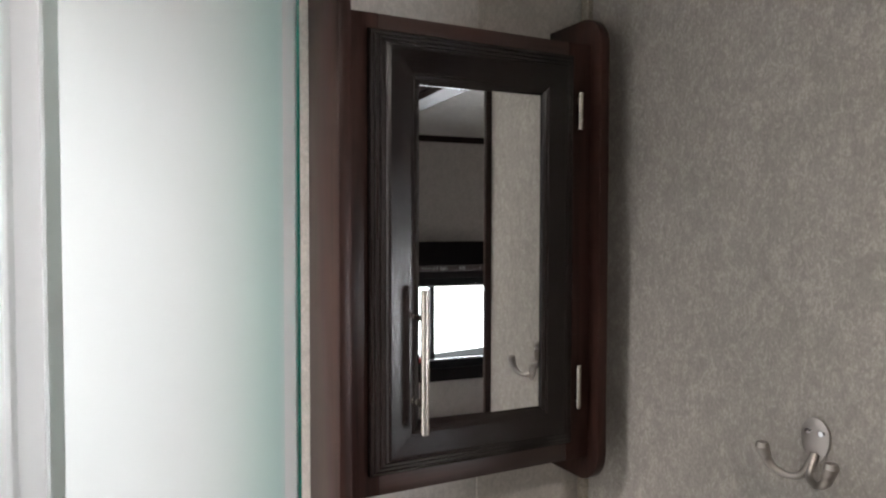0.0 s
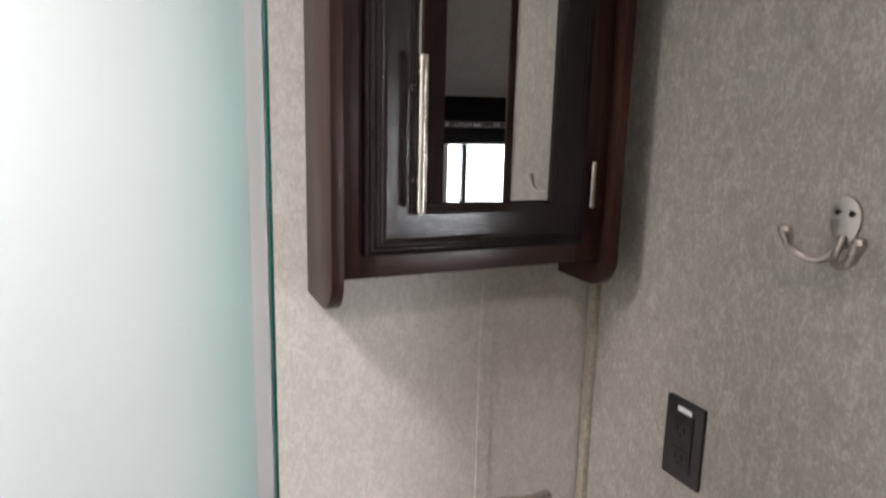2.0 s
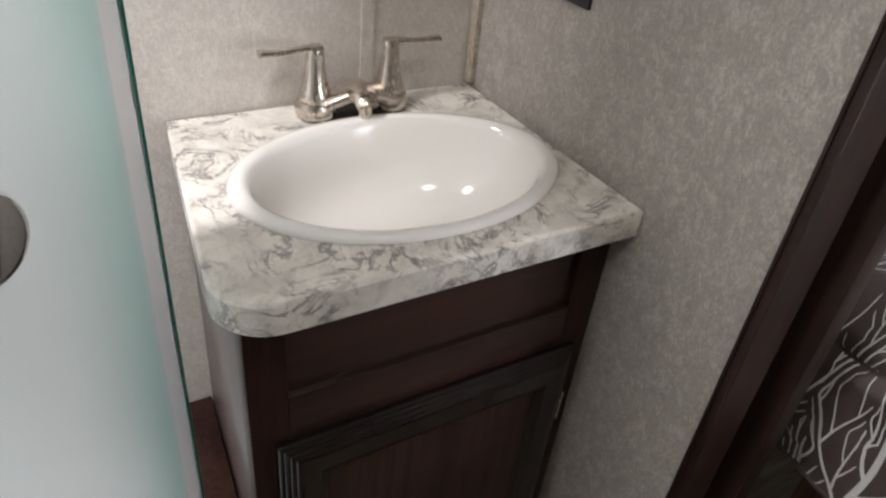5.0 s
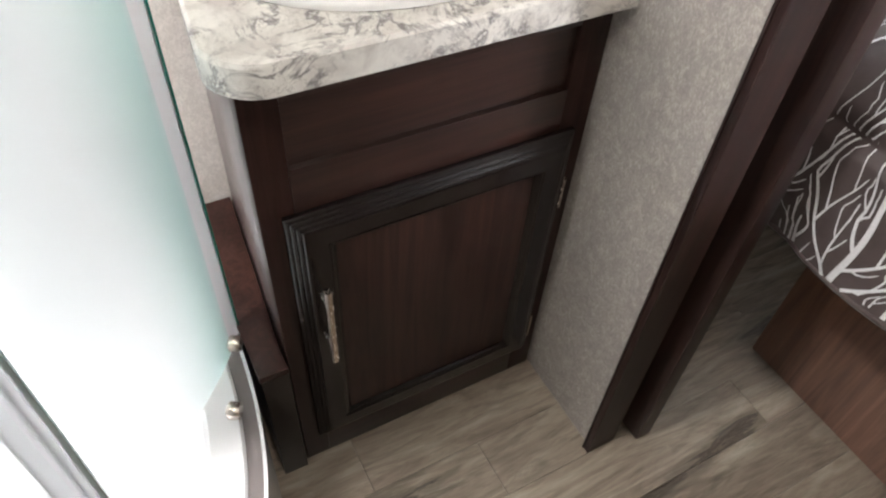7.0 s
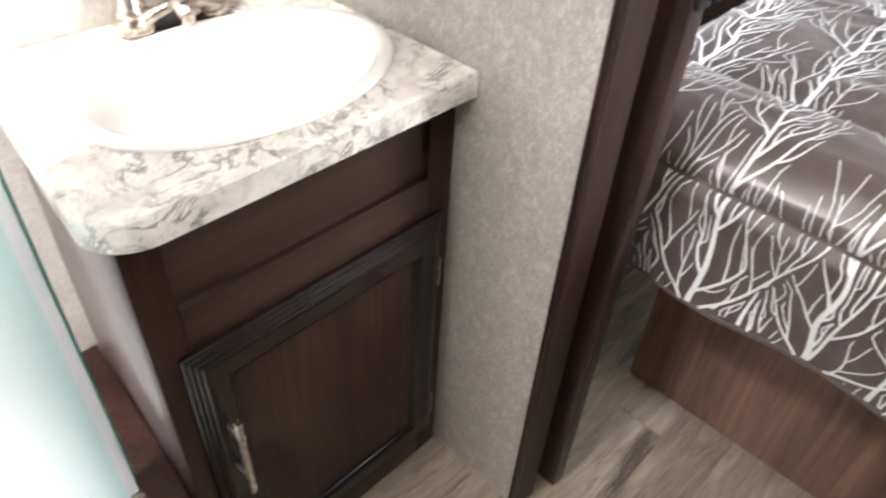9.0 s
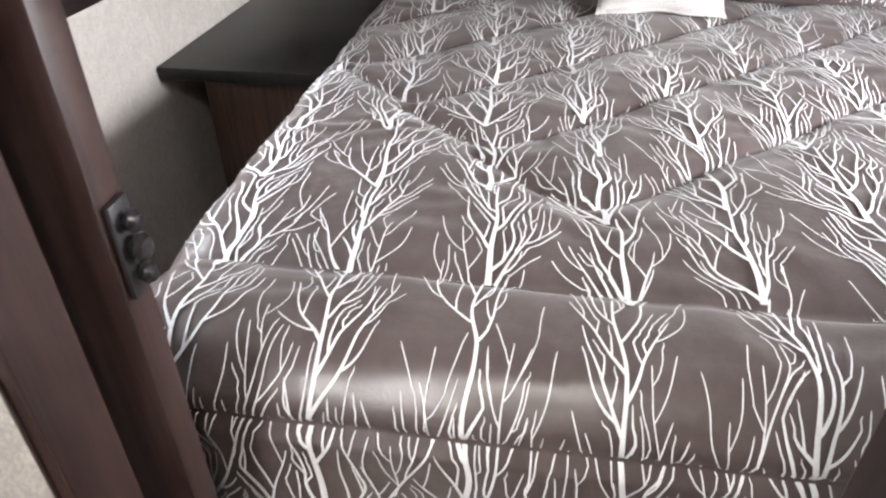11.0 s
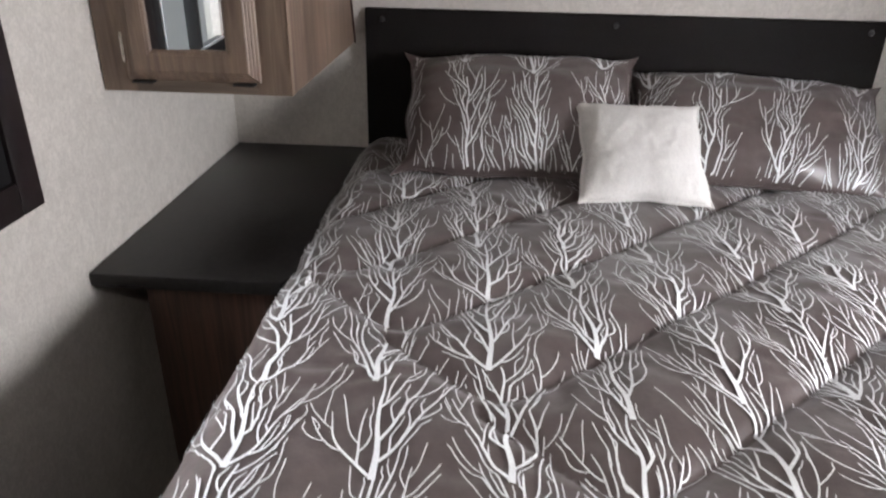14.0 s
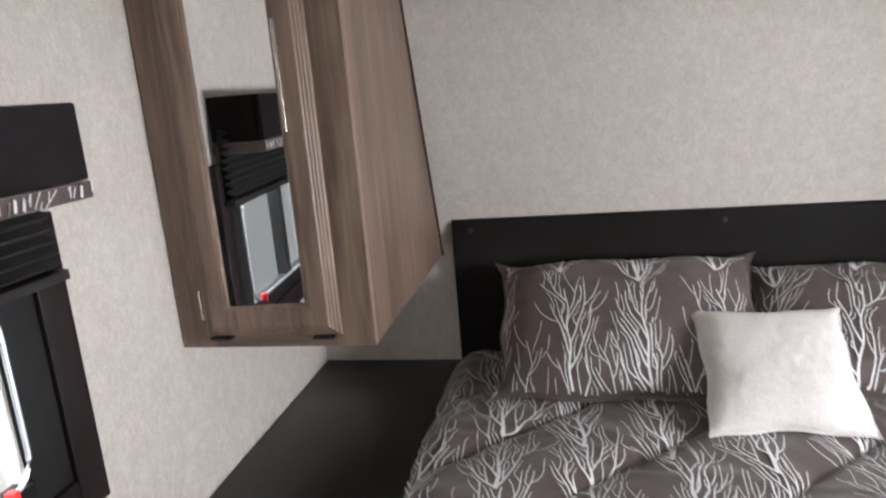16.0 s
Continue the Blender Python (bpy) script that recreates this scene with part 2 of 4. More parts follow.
M["sateen"] = cloth("taupe_sateen", (0.088, 0.066, 0.063), 0.32, 0.18, 38, 0.45)
M["print"] = cloth("white_branch_print", (0.765, 0.765, 0.775), 0.55, 0.1, 500, 0.2)
M["cushion"] = cloth("off_white_linen", (0.66, 0.635, 0.615), 0.85, 0.3, 240, 0.5)
M["valance"] = cloth("dark_brown_valance_cloth", (0.009, 0.0065, 0.007), 0.85, 0.0, 300, 0.4)
for name_, spec_ in (("valance", 0.12), ("headboard", 0.05), ("casing", 0.3), ("charcoal", 0.3), ("sateen", 0.5), ("espresso", 0.16), ("espresso_black", 0.35), ("black_h", 0.38), ("espresso_side", 0.4)):
    M[name_].node_tree.nodes["Principled BSDF"].inputs["Specular IOR Level"].default_value = spec_


# ---- building helpers ----
def shade(ob, angle=35):
    me = ob.data
    me.shade_smooth()
    me.set_sharp_from_angle(angle=radians(angle))


def origin_of(parent):
    at = Vector((0, 0, 0))
    while parent is not None:
        at += parent.location
        parent = parent.parent
    return at


def part(name, bm, mat, parent, label="", smooth=True, kind=""):
    """A bmesh in world coordinates as one mesh under a thing or part (or on its own)."""
    me = bpy.data.meshes.new(name)
    o = origin_of(parent)
    bmesh.ops.translate(bm, verts=bm.verts, vec=-o)
    bm.to_mesh(me)
    bm.free()
    me.materials.append(M[mat] if isinstance(mat, str) else mat)
    ob = new(name, me)
    if smooth:
        shade(ob)
    ob.parent = parent
    return tagged(ob, label, kind=kind)


def thing(name, at, label, category, group=""):
    e = new(name)
    e.location = at
    e.empty_display_size = 0.05
    return tagged(e, label, category, group)


def box(x0, x1, y0, y1, z0, z1, bevel=0.0, bm=None, seg=2):
    b = bmesh.new()
    bmesh.ops.create_cube(b, size=1)
    for v in b.verts:
        v.co = Vector(((x0 + x1) / 2 + v.co.x * (x1 - x0), (y0 + y1) / 2 + v.co.y * (y1 - y0), (z0 + z1) / 2 + v.co.z * (z1 - z0)))
    if bevel:
        bmesh.ops.bevel(b, geom=b.edges[:], offset=bevel, segments=seg, affect="EDGES", profile=0.6)
    return join(bm, b)


def join(bm, b):
    if bm is None:
        return b
    tmp = bpy.data.meshes.new("tmp")
    b.to_mesh(tmp)
    b.free()
    bm.from_mesh(tmp)
    bpy.data.meshes.remove(tmp)
    return bm


def prism(points, thick, place, bm=None, bevel=0.0):
    """A flat outline (list of 2D points) given a thickness and laid by the matrix place."""
    b = bmesh.new()
    vs = [b.verts.new((x, y, 0)) for x, y in points]
    f = b.faces.new(vs)
    r = bmesh.ops.extrude_face_region(b, geom=[f])
    bmesh.ops.translate(b, verts=[v for v in r["geom"] if isinstance(v, bmesh.types.BMVert)], vec=(0, 0, thick))
    bmesh.ops.recalc_face_normals(b, faces=b.faces)
    if bevel:
        bmesh.ops.bevel(b, geom=b.edges[:], offset=bevel, segments=2, affect="EDGES", profile=0.6)
    bmesh.ops.transform(b, matrix=place, verts=b.verts)
    return join(bm, b)


def lathe(profile, place, seg=32, bm=None):
    """Turns (radius, height) pairs round z."""
    b = bmesh.new()
    rings = []
    for r, z in profile:
        if r < 1e-5:
            rings.append([b.verts.new((0, 0, z))])
        else:
            rings.append([b.verts.new((r * math.cos(2 * math.pi * i / seg), r * math.sin(2 * math.pi * i / seg), z)) for i in range(seg)])
    for a, c in zip(rings, rings[1:]):
        for i in range(seg):
            j = (i + 1) % seg
            if len(a) == 1 and len(c) > 1:
                b.faces.new((a[0], c[j], c[i]))
            elif len(c) == 1 and len(a) > 1:
                b.faces.new((a[i], a[j], c[0]))
            elif len(a) > 1:
                b.faces.new((a[i], a[j], c[j], c[i]))
    bmesh.ops.recalc_face_normals(b, faces=b.faces)
    bmesh.ops.transform(b, matrix=place, verts=b.verts)
    return join(bm, b)


def tube(points, radii, seg=12, bm=None, flat=1.0, up=None):
    """A round or flattened bar along points."""
    b = bmesh.new()
    pts = [Vector(p) for p in points]
    rings = []
    for i, p in enumerate(pts):
        d = (pts[min(i + 1, len(pts) - 1)] - pts[max(i - 1, 0)]).normalized()
        ref = Vector(up) if up else (Vector((0, 0, 1)) if abs(d.z) < 0.9 else Vector((1, 0, 0)))
        s = d.cross(ref).normalized()
        u = s.cross(d)
        r = radii[i] if isinstance(radii, (list, tuple)) else radii
        rings.append([b.verts.new(p + s * r * math.cos(a) + u * r * flat * math.sin(a)) for a in [2 * math.pi * k / seg for k in range(seg)]])
    for a, c in zip(rings, rings[1:]):
        for i in range(seg):
            b.faces.new((a[i], a[(i + 1) % seg], c[(i + 1) % seg], c[i]))
    b.faces.new(rings[0][::-1])
    b.faces.new(rings[-1])
    bmesh.ops.recalc_face_normals(b, faces=b.faces)
    return join(bm, b)


def smooth_path(points, n=8):
    """Catmull-Rom through points."""
    p = [Vector(q) for q in points]
    p = [2 * p[0] - p[1]] + p + [2 * p[-1] - p[-2]]
    out = []
    for i in range(1, len(p) - 2):
        for k in range(n):
            t = k / n
            out.append(0.5 * ((2 * p[i]) + (-p[i - 1] + p[i + 1]) * t + (2 * p[i - 1] - 5 * p[i] + 4 * p[i + 1] - p[i + 2]) * t * t + (-p[i - 1] + 3 * p[i] - 3 * p[i + 1] + p[i + 2]) * t ** 3))
    out.append(p[-2])
    return out


def structure(name, bm, mat, parent=None, smooth=False):
    ob = part(name, bm, mat, parent, smooth=smooth)
    return tagged(ob, kind="structure") if parent is None else ob


# ---- plan ----
XB = 1.525      # bathroom face of the partition
XC = 1.575      # its bedroom face
YA = 1.625      # street-side wall, inner face
YS = -0.80      # far wall, inner face
XH = 3.70       # head wall, inner face
XW = -0.15      # rear wall of the bathroom
ZC = 2.08       # ceiling
DOOR_Y0, DOOR_Y1 = 0.430, 1.020


Z_BEND, SLOPE = 1.10, 0.38   # the head wall leans in above this height


def head_x(z):
    """Where the face of the head wall stands at the height z."""
    return XH - SLOPE * max(0.0, z - Z_BEND)


# ---- large structure ----
def wall_with_window(name, y0, y1, x0, x1, wx0, wx1, wz0, wz1):
    bm = box(x0, wx0, y0, y1, 0, ZC)
    box(wx1, x1, y0, y1, 0, ZC, bm=bm)
    box(wx0, wx1, y0, y1, 0, wz0, bm=bm)
    box(wx0, wx1, y0, y1, wz1, ZC, bm=bm)
    return structure(name, bm, "paper")


wall_with_window("wall_street", YA, YA + 0.05, XW - 0.05, XH + 0.05, 1.90, 2.50, 1.00, 1.40)
wall_with_window("wall_far", YS - 0.05, YS, XW - 0.05, XH + 0.05, 2.01, 2.72, 0.98, 1.42)
structure("wall_head", prism([(XH, 0), (XH + 0.05, 0), (XH + 0.05, Z_BEND), (head_x(ZC) + 0.05, ZC), (head_x(ZC), ZC), (XH, Z_BEND)], YA - YS, Matrix(((1, 0, 0, 0), (0, 0, -1, YA), (0, 1, 0, 0), (0, 0, 0, 1)))), "paper")
structure("wall_rear", box(XW - 0.05, XW, YS, YA, 0, ZC), "paper")
bm = box(XB, XC, DOOR_Y1 + 0.002, YA, 0, ZC)
box(XB, XC, YS, DOOR_Y0 - 0.002, 0, ZC, bm=bm)
box(XB, XC, DOOR_Y0 - 0.002, DOOR_Y1 + 0.002, 1.99, ZC, bm=bm)
structure("wall_partition", bm, "paper_dark")


def ceiling():
    bm = bmesh.new()
    holes = [(0.18, 0.52, 1.03, 1.37)]
    xs = sorted([XW - 0.05, XH + 0.05] + [h for q in holes for h in q[:2]])
    ys = sorted([YS - 0.05, YA + 0.05] + [h for q in holes for h in q[2:]])
    for a, b in zip(xs, xs[1:]):
        for c, d in zip(ys, ys[1:]):
            if not any(a >= q[0] - 1e-6 and b <= q[1] + 1e-6 and c >= q[2] - 1e-6 and d <= q[3] + 1e-6 for q in holes):
                box(a, b, c, d, ZC, ZC + 0.05, bm=bm)
    structure("ceiling", bm, "ceiling")


ceiling()
floor = structure("floor", box(XW - 0.05, XH + 0.05, YS - 0.05, YA + 0.05, -0.06, -0.004), "subfloor")

# trim strips
structure("trim", box(XB - 0.010, XB, YA - 0.022, YA - 0.004, 0.865, ZC, 0.002), wallpaper("corner_trim", (0.22, 0.19, 0.155), (0.36, 0.32, 0.26)))
structure("trim", box(1.333, 1.353, YA - 0.0025, YA - 0.0, 0.865, ZC), wallpaper("seam_trim", (0.45, 0.415, 0.37), (0.57, 0.53, 0.48), 0.4))
structure("trim", box(XC, XH, YS, YS + 0.012, ZC - 0.03, ZC, 0.002), "casing")


# ---- doorway ----
def doorway():
    bm = box(XB - 0.012, XC + 0.002, DOOR_Y1 - 0.012, DOOR_Y1, 0, 1.99, 0.002)
    box(XB - 0.014, XB - 0.001, DOOR_Y1 - 0.001, DOOR_Y1 + 0.004, 0, 2.01, 0.002, bm=bm)
    left = structure("door_frame_1", bm, "casing")
    bm = box(XB - 0.012, XC + 0.002, DOOR_Y0, DOOR_Y0 + 0.012, 0, 1.99, 0.002)
    box(XB - 0.014, XB - 0.001, DOOR_Y0 - 0.006, DOOR_Y0 + 0.001, 0, 2.01, 0.002, bm=bm)
    structure("door_frame_2", bm, "casing")
    bm = box(XB - 0.012, XC + 0.002, DOOR_Y0 + 0.012, DOOR_Y1 - 0.012, 1.975, 1.99, 0.002)
    box(XB - 0.016, XB - 0.0005, DOOR_Y0, DOOR_Y1, 1.992, 2.035, 0.003, bm=bm)
    structure("door_frame_3", bm, "casing")


doorway()


def sliding_door():
    t = thing("sliding_door", (1.61, 1.28, 0.0), "dark brown wooden sliding door pushed open beside the doorway", "door")
    part("panel", box(1.612, 1.648, 0.985, YA - 0.005, 0.004, 2.0, 0.006), "casing", t)
    bm = box(1.617, 1.643, 0.979, 0.9845, 0.985, 1.07, 0.002)
    part("latch", bm, "black", t, "dark metal door latch")
    for k, r in ((0, 0.009), (1, 0.012), (2, 0.009)):
        place = Matrix.Translation((1.630, 0.980, 1.004 + 0.024 * k)) @ pose(0, 0, 0, 90, 0, 0)
        part("latch_knob", lathe([(0.0, 0.016), (r * 0.7, 0.014), (r, 0.009), (r * 0.8, 0.004), (r * 0.6, 0.0), (0.0, 0.0)], place, 20), "latch_metal", t, "small black metal latch knob")


sliding_door()


def door_catch():
    t = thing("door_catch", (1.545, DOOR_Y1 - 0.012, 1.87), "small black door catch screwed to the dark door frame", "door catch")
    y = DOOR_Y1 - 0.0125
    part("plate", box(1.528, 1.562, y - 0.003, y, 1.848, 1.892, 0.001), "black", t)
    wedge = [(0.0, -0.016), (0.026, 0.004), (0.010, 0.016), (0.0, 0.016)]
    part("tongue", prism(wedge, 0.016, Matrix(((0, 0, 1, 1.537), (-1, 0, 0, y - 0.003), (0, 1, 0, 1.87), (0, 0, 0, 1))), bevel=0.001), "black", t)


door_catch()


# ---- vanity ----
def raised_door(x0, x1, z0, z1, yb, yf, rail, t, name="door", frame_mat="espresso_black", panel_mat="espresso", mirror=False, axis="y", proud=1):
    """A framed cabinet door with stepped moulding; it stands in the plane y (or x) from yb to yf."""
    def b(a0, a1, d0, d1, c0, c1, bev, bm=None):
        if axis == "y":
            return box(a0, a1, min(d0, d1), max(d0, d1), c0, c1, bev, bm=bm)
        return box(min(d0, d1), max(d0, d1), a0, a1, c0, c1, bev, bm=bm)
    d = yf - yb
    door = part(name, b(x0 + 0.004, x1 - 0.004, yb, yb + d * 0.3, z0 + 0.004, z1 - 0.004, 0.0), frame_mat, t)
    rail_mat = "black_h" if frame_mat == "espresso_black" else frame_mat
    prof = [(0.0, 0.0), (0.0, 0.34), (0.0015, 0.46), (0.0045, 0.52), (0.0055, 0.50), (0.007, 0.60), (0.0105, 0.68), (0.0115, 0.66), (0.013, 0.78), (0.0165, 0.86), (0.0175, 0.84), (0.0195, 0.96), (0.023, 1.0)]
    prof += [(rail - 0.013, 1.0), (rail - 0.011, 0.93), (rail - 0.009, 0.95), (rail - 0.005, 0.86), (rail - 0.002, 0.70), (rail, 0.62), (rail, 0.05)]
    for k, piece in enumerate(("rail", "stile", "rail", "stile")):
        bm = bmesh.new()
        last = None
        for e, h in prof:
            corners = [(x0 + e, z0 + e), (x1 - e, z0 + e), (x1 - e, z1 - e), (x0 + e, z1 - e)]
            pair = []
            for a, c in (corners[k], corners[(k + 1) % 4]):
                depth = yb + d * h
                pair.append(bm.verts.new((a, depth, c) if axis == "y" else (depth, a, c)))
            if last:
                bm.faces.new((last[0], last[1], pair[1], pair[0]))
            last = pair
        bmesh.ops.recalc_face_normals(bm, faces=bm.faces)
        out = Vector((0, d, 0)) if axis == "y" else Vector((d, 0, 0))
        if sum(f.normal.dot(out) * f.calc_area() for f in bm.faces) < 0:
            bmesh.ops.reverse_faces(bm, faces=bm.faces)
        part(piece, bm, rail_mat if piece == "rail" else frame_mat, door, smooth=False)
    bm = b(x0 + rail - 0.001, x1 - rail + 0.001, yb + d * 0.3, yb + d * (0.62 if mirror else 0.60), z0 + rail - 0.001, z1 - rail + 0.001, 0.0)
    if mirror and axis == "y":
        bmesh.ops.rotate(bm, verts=bm.verts, cent=((x0 + x1) / 2, yb + d * 0.3, z0), matrix=Matrix.Rotation(radians(-2.7), 3, "Z"))
    if mirror and axis == "x":
        bmesh.ops.rotate(bm, verts=bm.verts, cent=(yb + d * 0.45, (x0 + x1) / 2, z0), matrix=Matrix.Rotation(radians(3.0), 3, "Z"))
    part("mirror" if mirror else "panel", bm, "mirror" if mirror else panel_mat, door, smooth=False)
    return door


def bar_handle(a, b, off, door, r=0.0055, label="brushed nickel bar handle"):
    a, b, off = Vector(a), Vector(b), Vector(off)
    bm = tube([a, b], r, 14)
    d = b - a
    h = part("handle", bm, "nickel", door, label)
    for f in (0.2, 0.8):
        p = a + d * f
        part("post", tube([p, p + off], r * 0.75, 10), "nickel", h)
    return h


def hinge(p0, p1, r, door):
    return part("hinge", tube([p0, p1], r, 10), "nickel", door, "small nickel hinge")


VF = 1.237  # face of the vanity cabinet


def vanity():
    t = thing("vanity_cabinet", (1.28, 1.42, 0.0), "dark espresso wooden vanity cabinet with one framed door, under the countertop", "cabinet")
    x0, x1 = 1.035, XB - 0.004
    slant = [(x0, VF + 0.02), (x0 + 0.014, VF + 0.02), (x0 + 0.044, YA - 0.004), (x0 + 0.030, YA - 0.004)]
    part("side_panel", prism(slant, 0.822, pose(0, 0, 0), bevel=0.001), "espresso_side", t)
    part("side_panel", box(x1 - 0.014, x1, VF + 0.02, YA - 0.004, 0.0, 0.822, 0.002), "espresso", t)
    part("bottom", box(x0 + 0.014, x1 - 0.014, VF + 0.02, YA - 0.004, 0.05, 0.064), "espresso", t)
    part("face_stile", box(x0, x0 + 0.045, VF, VF + 0.02, 0.0, 0.822, 0.002), "espresso", t)
    part("face_stile", box(x1 - 0.048, x1, VF, VF + 0.02, 0.0, 0.822, 0.002), "espresso", t)
    for c0, c1 in ((0.79, 0.822), (0.60, 0.695), (0.0, 0.12)):
        part("face_rail", box(x0 + 0.045, x1 - 0.048, VF, VF + 0.02, c0, c1, 0.001), "espresso_h", t)
    part("top_panel", box(x0 + 0.044, x1 - 0.047, VF + 0.009, VF + 0.018, 0.69, 0.80), "espresso_h", t)
    door = raised_door(1.062, 1.494, 0.085, 0.628, VF - 0.001, VF - 0.022, 0.062, t, "door")
    bar_handle((1.094, VF - 0.052, 0.525), (1.094, VF - 0.052, 0.365), (0, 0.034, 0), door)
    hinge((1.498, VF - 0.006, 0.47), (1.498, VF - 0.006, 0.53), 0.004, door)
    hinge((1.498, VF - 0.006, 0.12), (1.498, VF - 0.006, 0.18), 0.004, door)


vanity()

SINK_C, SINK_RX, SINK_RY = (1.288, 1.388), 0.215, 0.149


def countertop():
    x0, x1, y0, y1, z0, z1 = 1.012, XB - 0.002, 1.203, YA - 0.003, 0.822, 0.860
    r = 0.06
    out = [(x1, y0)] + [(x1, y1), (x0, y1)]
    out[-1] = (x0 + 0.040, y1)
    out += [(x0 + r - r * math.cos(a), y0 + r - r * math.sin(a)) for a in [math.pi / 2 * k / 10 for k in range(11)]]
    n = 96
    # resample the outline by angle round the sink, so that ring quads join both loops
    poly = [Vector((p[0], p[1])) for p in out]

    def hit(ang):
        d = Vector((math.cos(ang), math.sin(ang)))
        c = Vector(SINK_C)
        best = None
        for a, b in zip(poly, poly[1:] + poly[:1]):
            e = b - a
            den = d.x * e.y - d.y * e.x
            if abs(den) < 1e-9:
                continue
            w = a - c
            s = (w.x * e.y - w.y * e.x) / den
            u = (w.x * d.y - w.y * d.x) / den
            if s > 0 and -1e-6 <= u <= 1 + 1e-6 and (best is None or s < best):
                best = s
        return c + d * best
    angs = sorted([2 * math.pi * i / n for i in range(n)] + [math.atan2(p.y - SINK_C[1], p.x - SINK_C[0]) % (2 * math.pi) for p in poly])
    bm = bmesh.new()
    loops = []
    for z, k in ((z0, 0), (z1 - 0.004, 0), (z1, 1)):
        loops.append([bm.verts.new((*(hit(a) - (hit(a) - Vector(SINK_C)).normalized() * 0.004 * k), z)) for a in angs])
    hole = 0.93
    for z in (z1, z0):
        loops.append([bm.verts.new((SINK_C[0] + SINK_RX * hole * math.cos(a), SINK_C[1] + SINK_RY * hole * math.sin(a), z)) for a in angs])
    loops.append(loops[0])
    m = len(angs)
    co = [[v.co.copy() for v in l] for l in loops]
    bm.free()
    t = thing("countertop", (1.27, 1.41, z0), "white marble-look laminate countertop with grey veins, rounded front corner", "countertop")
    for name, picks in (("edge_band", (0, 1)), ("top", (2, 4)), ("rim", (3,))):
        bm = bmesh.new()
        for k in picks:
            a = [bm.verts.new(p) for p in co[k]]
            b = [bm.verts.new(p) for p in co[k + 1]]
            for i in range(m):
                bm.faces.new((a[i], a[(i + 1) % m], b[(i + 1) % m], b[i]))
        bmesh.ops.remove_doubles(bm, verts=bm.verts, dist=1e-6)
        bmesh.ops.recalc_face_normals(bm, faces=bm.faces)
        part(name, bm, "marble", t)


countertop()


def sink():
    t = thing("sink", (SINK_C[0], SINK_C[1], 0.86), "glossy white oval drop-in sink in the marble-look counter", "sink")
    prof = [(1.0, 0.001), (1.005, 0.006), (0.985, 0.011), (0.93, 0.012), (0.895, 0.008), (0.875, -0.002), (0.84, -0.022), (0.78, -0.05), (0.68, -0.08), (0.52, -0.102), (0.32, -0.114), (0.12, -0.119), (0.0, -0.120)]
    b = bmesh.new()
    seg = 72
    rings = []
    for k, z in prof:
        if k == 0:
            rings.append([b.verts.new((SINK_C[0], SINK_C[1], 0.86 + z))])
        else:
            rings.append([b.verts.new((SINK_C[0] + SINK_RX * k * math.cos(2 * math.pi * i / seg), SINK_C[1] + SINK_RY * k * math.sin(2 * math.pi * i / seg), 0.86 + z)) for i in range(seg)])
    for p, q in zip(rings, rings[1:]):
        for i in range(seg):
            j = (i + 1) % seg
            b.faces.new((p[i], p[j], q[j], q[i]) if len(q) > 1 else (p[i], p[j], q[0]))
    bmesh.ops.recalc_face_normals(b, faces=b.faces)
    if sum(f.normal.z for f in b.faces) < 0:
        bmesh.ops.reverse_faces(b, faces=b.faces)
    ob = part("bowl", b, "white_sink", t)
    shade(ob, 60)
    place = pose(SINK_C[0], SINK_C[1] - 0.0, 0.742)
    part("drain", lathe([(0.0, 0.002), (0.012, 0.002), (0.015, 0.004), (0.021, 0.004), (0.023, 0.0)], place), "nickel", t, "round metal drain")


sink()


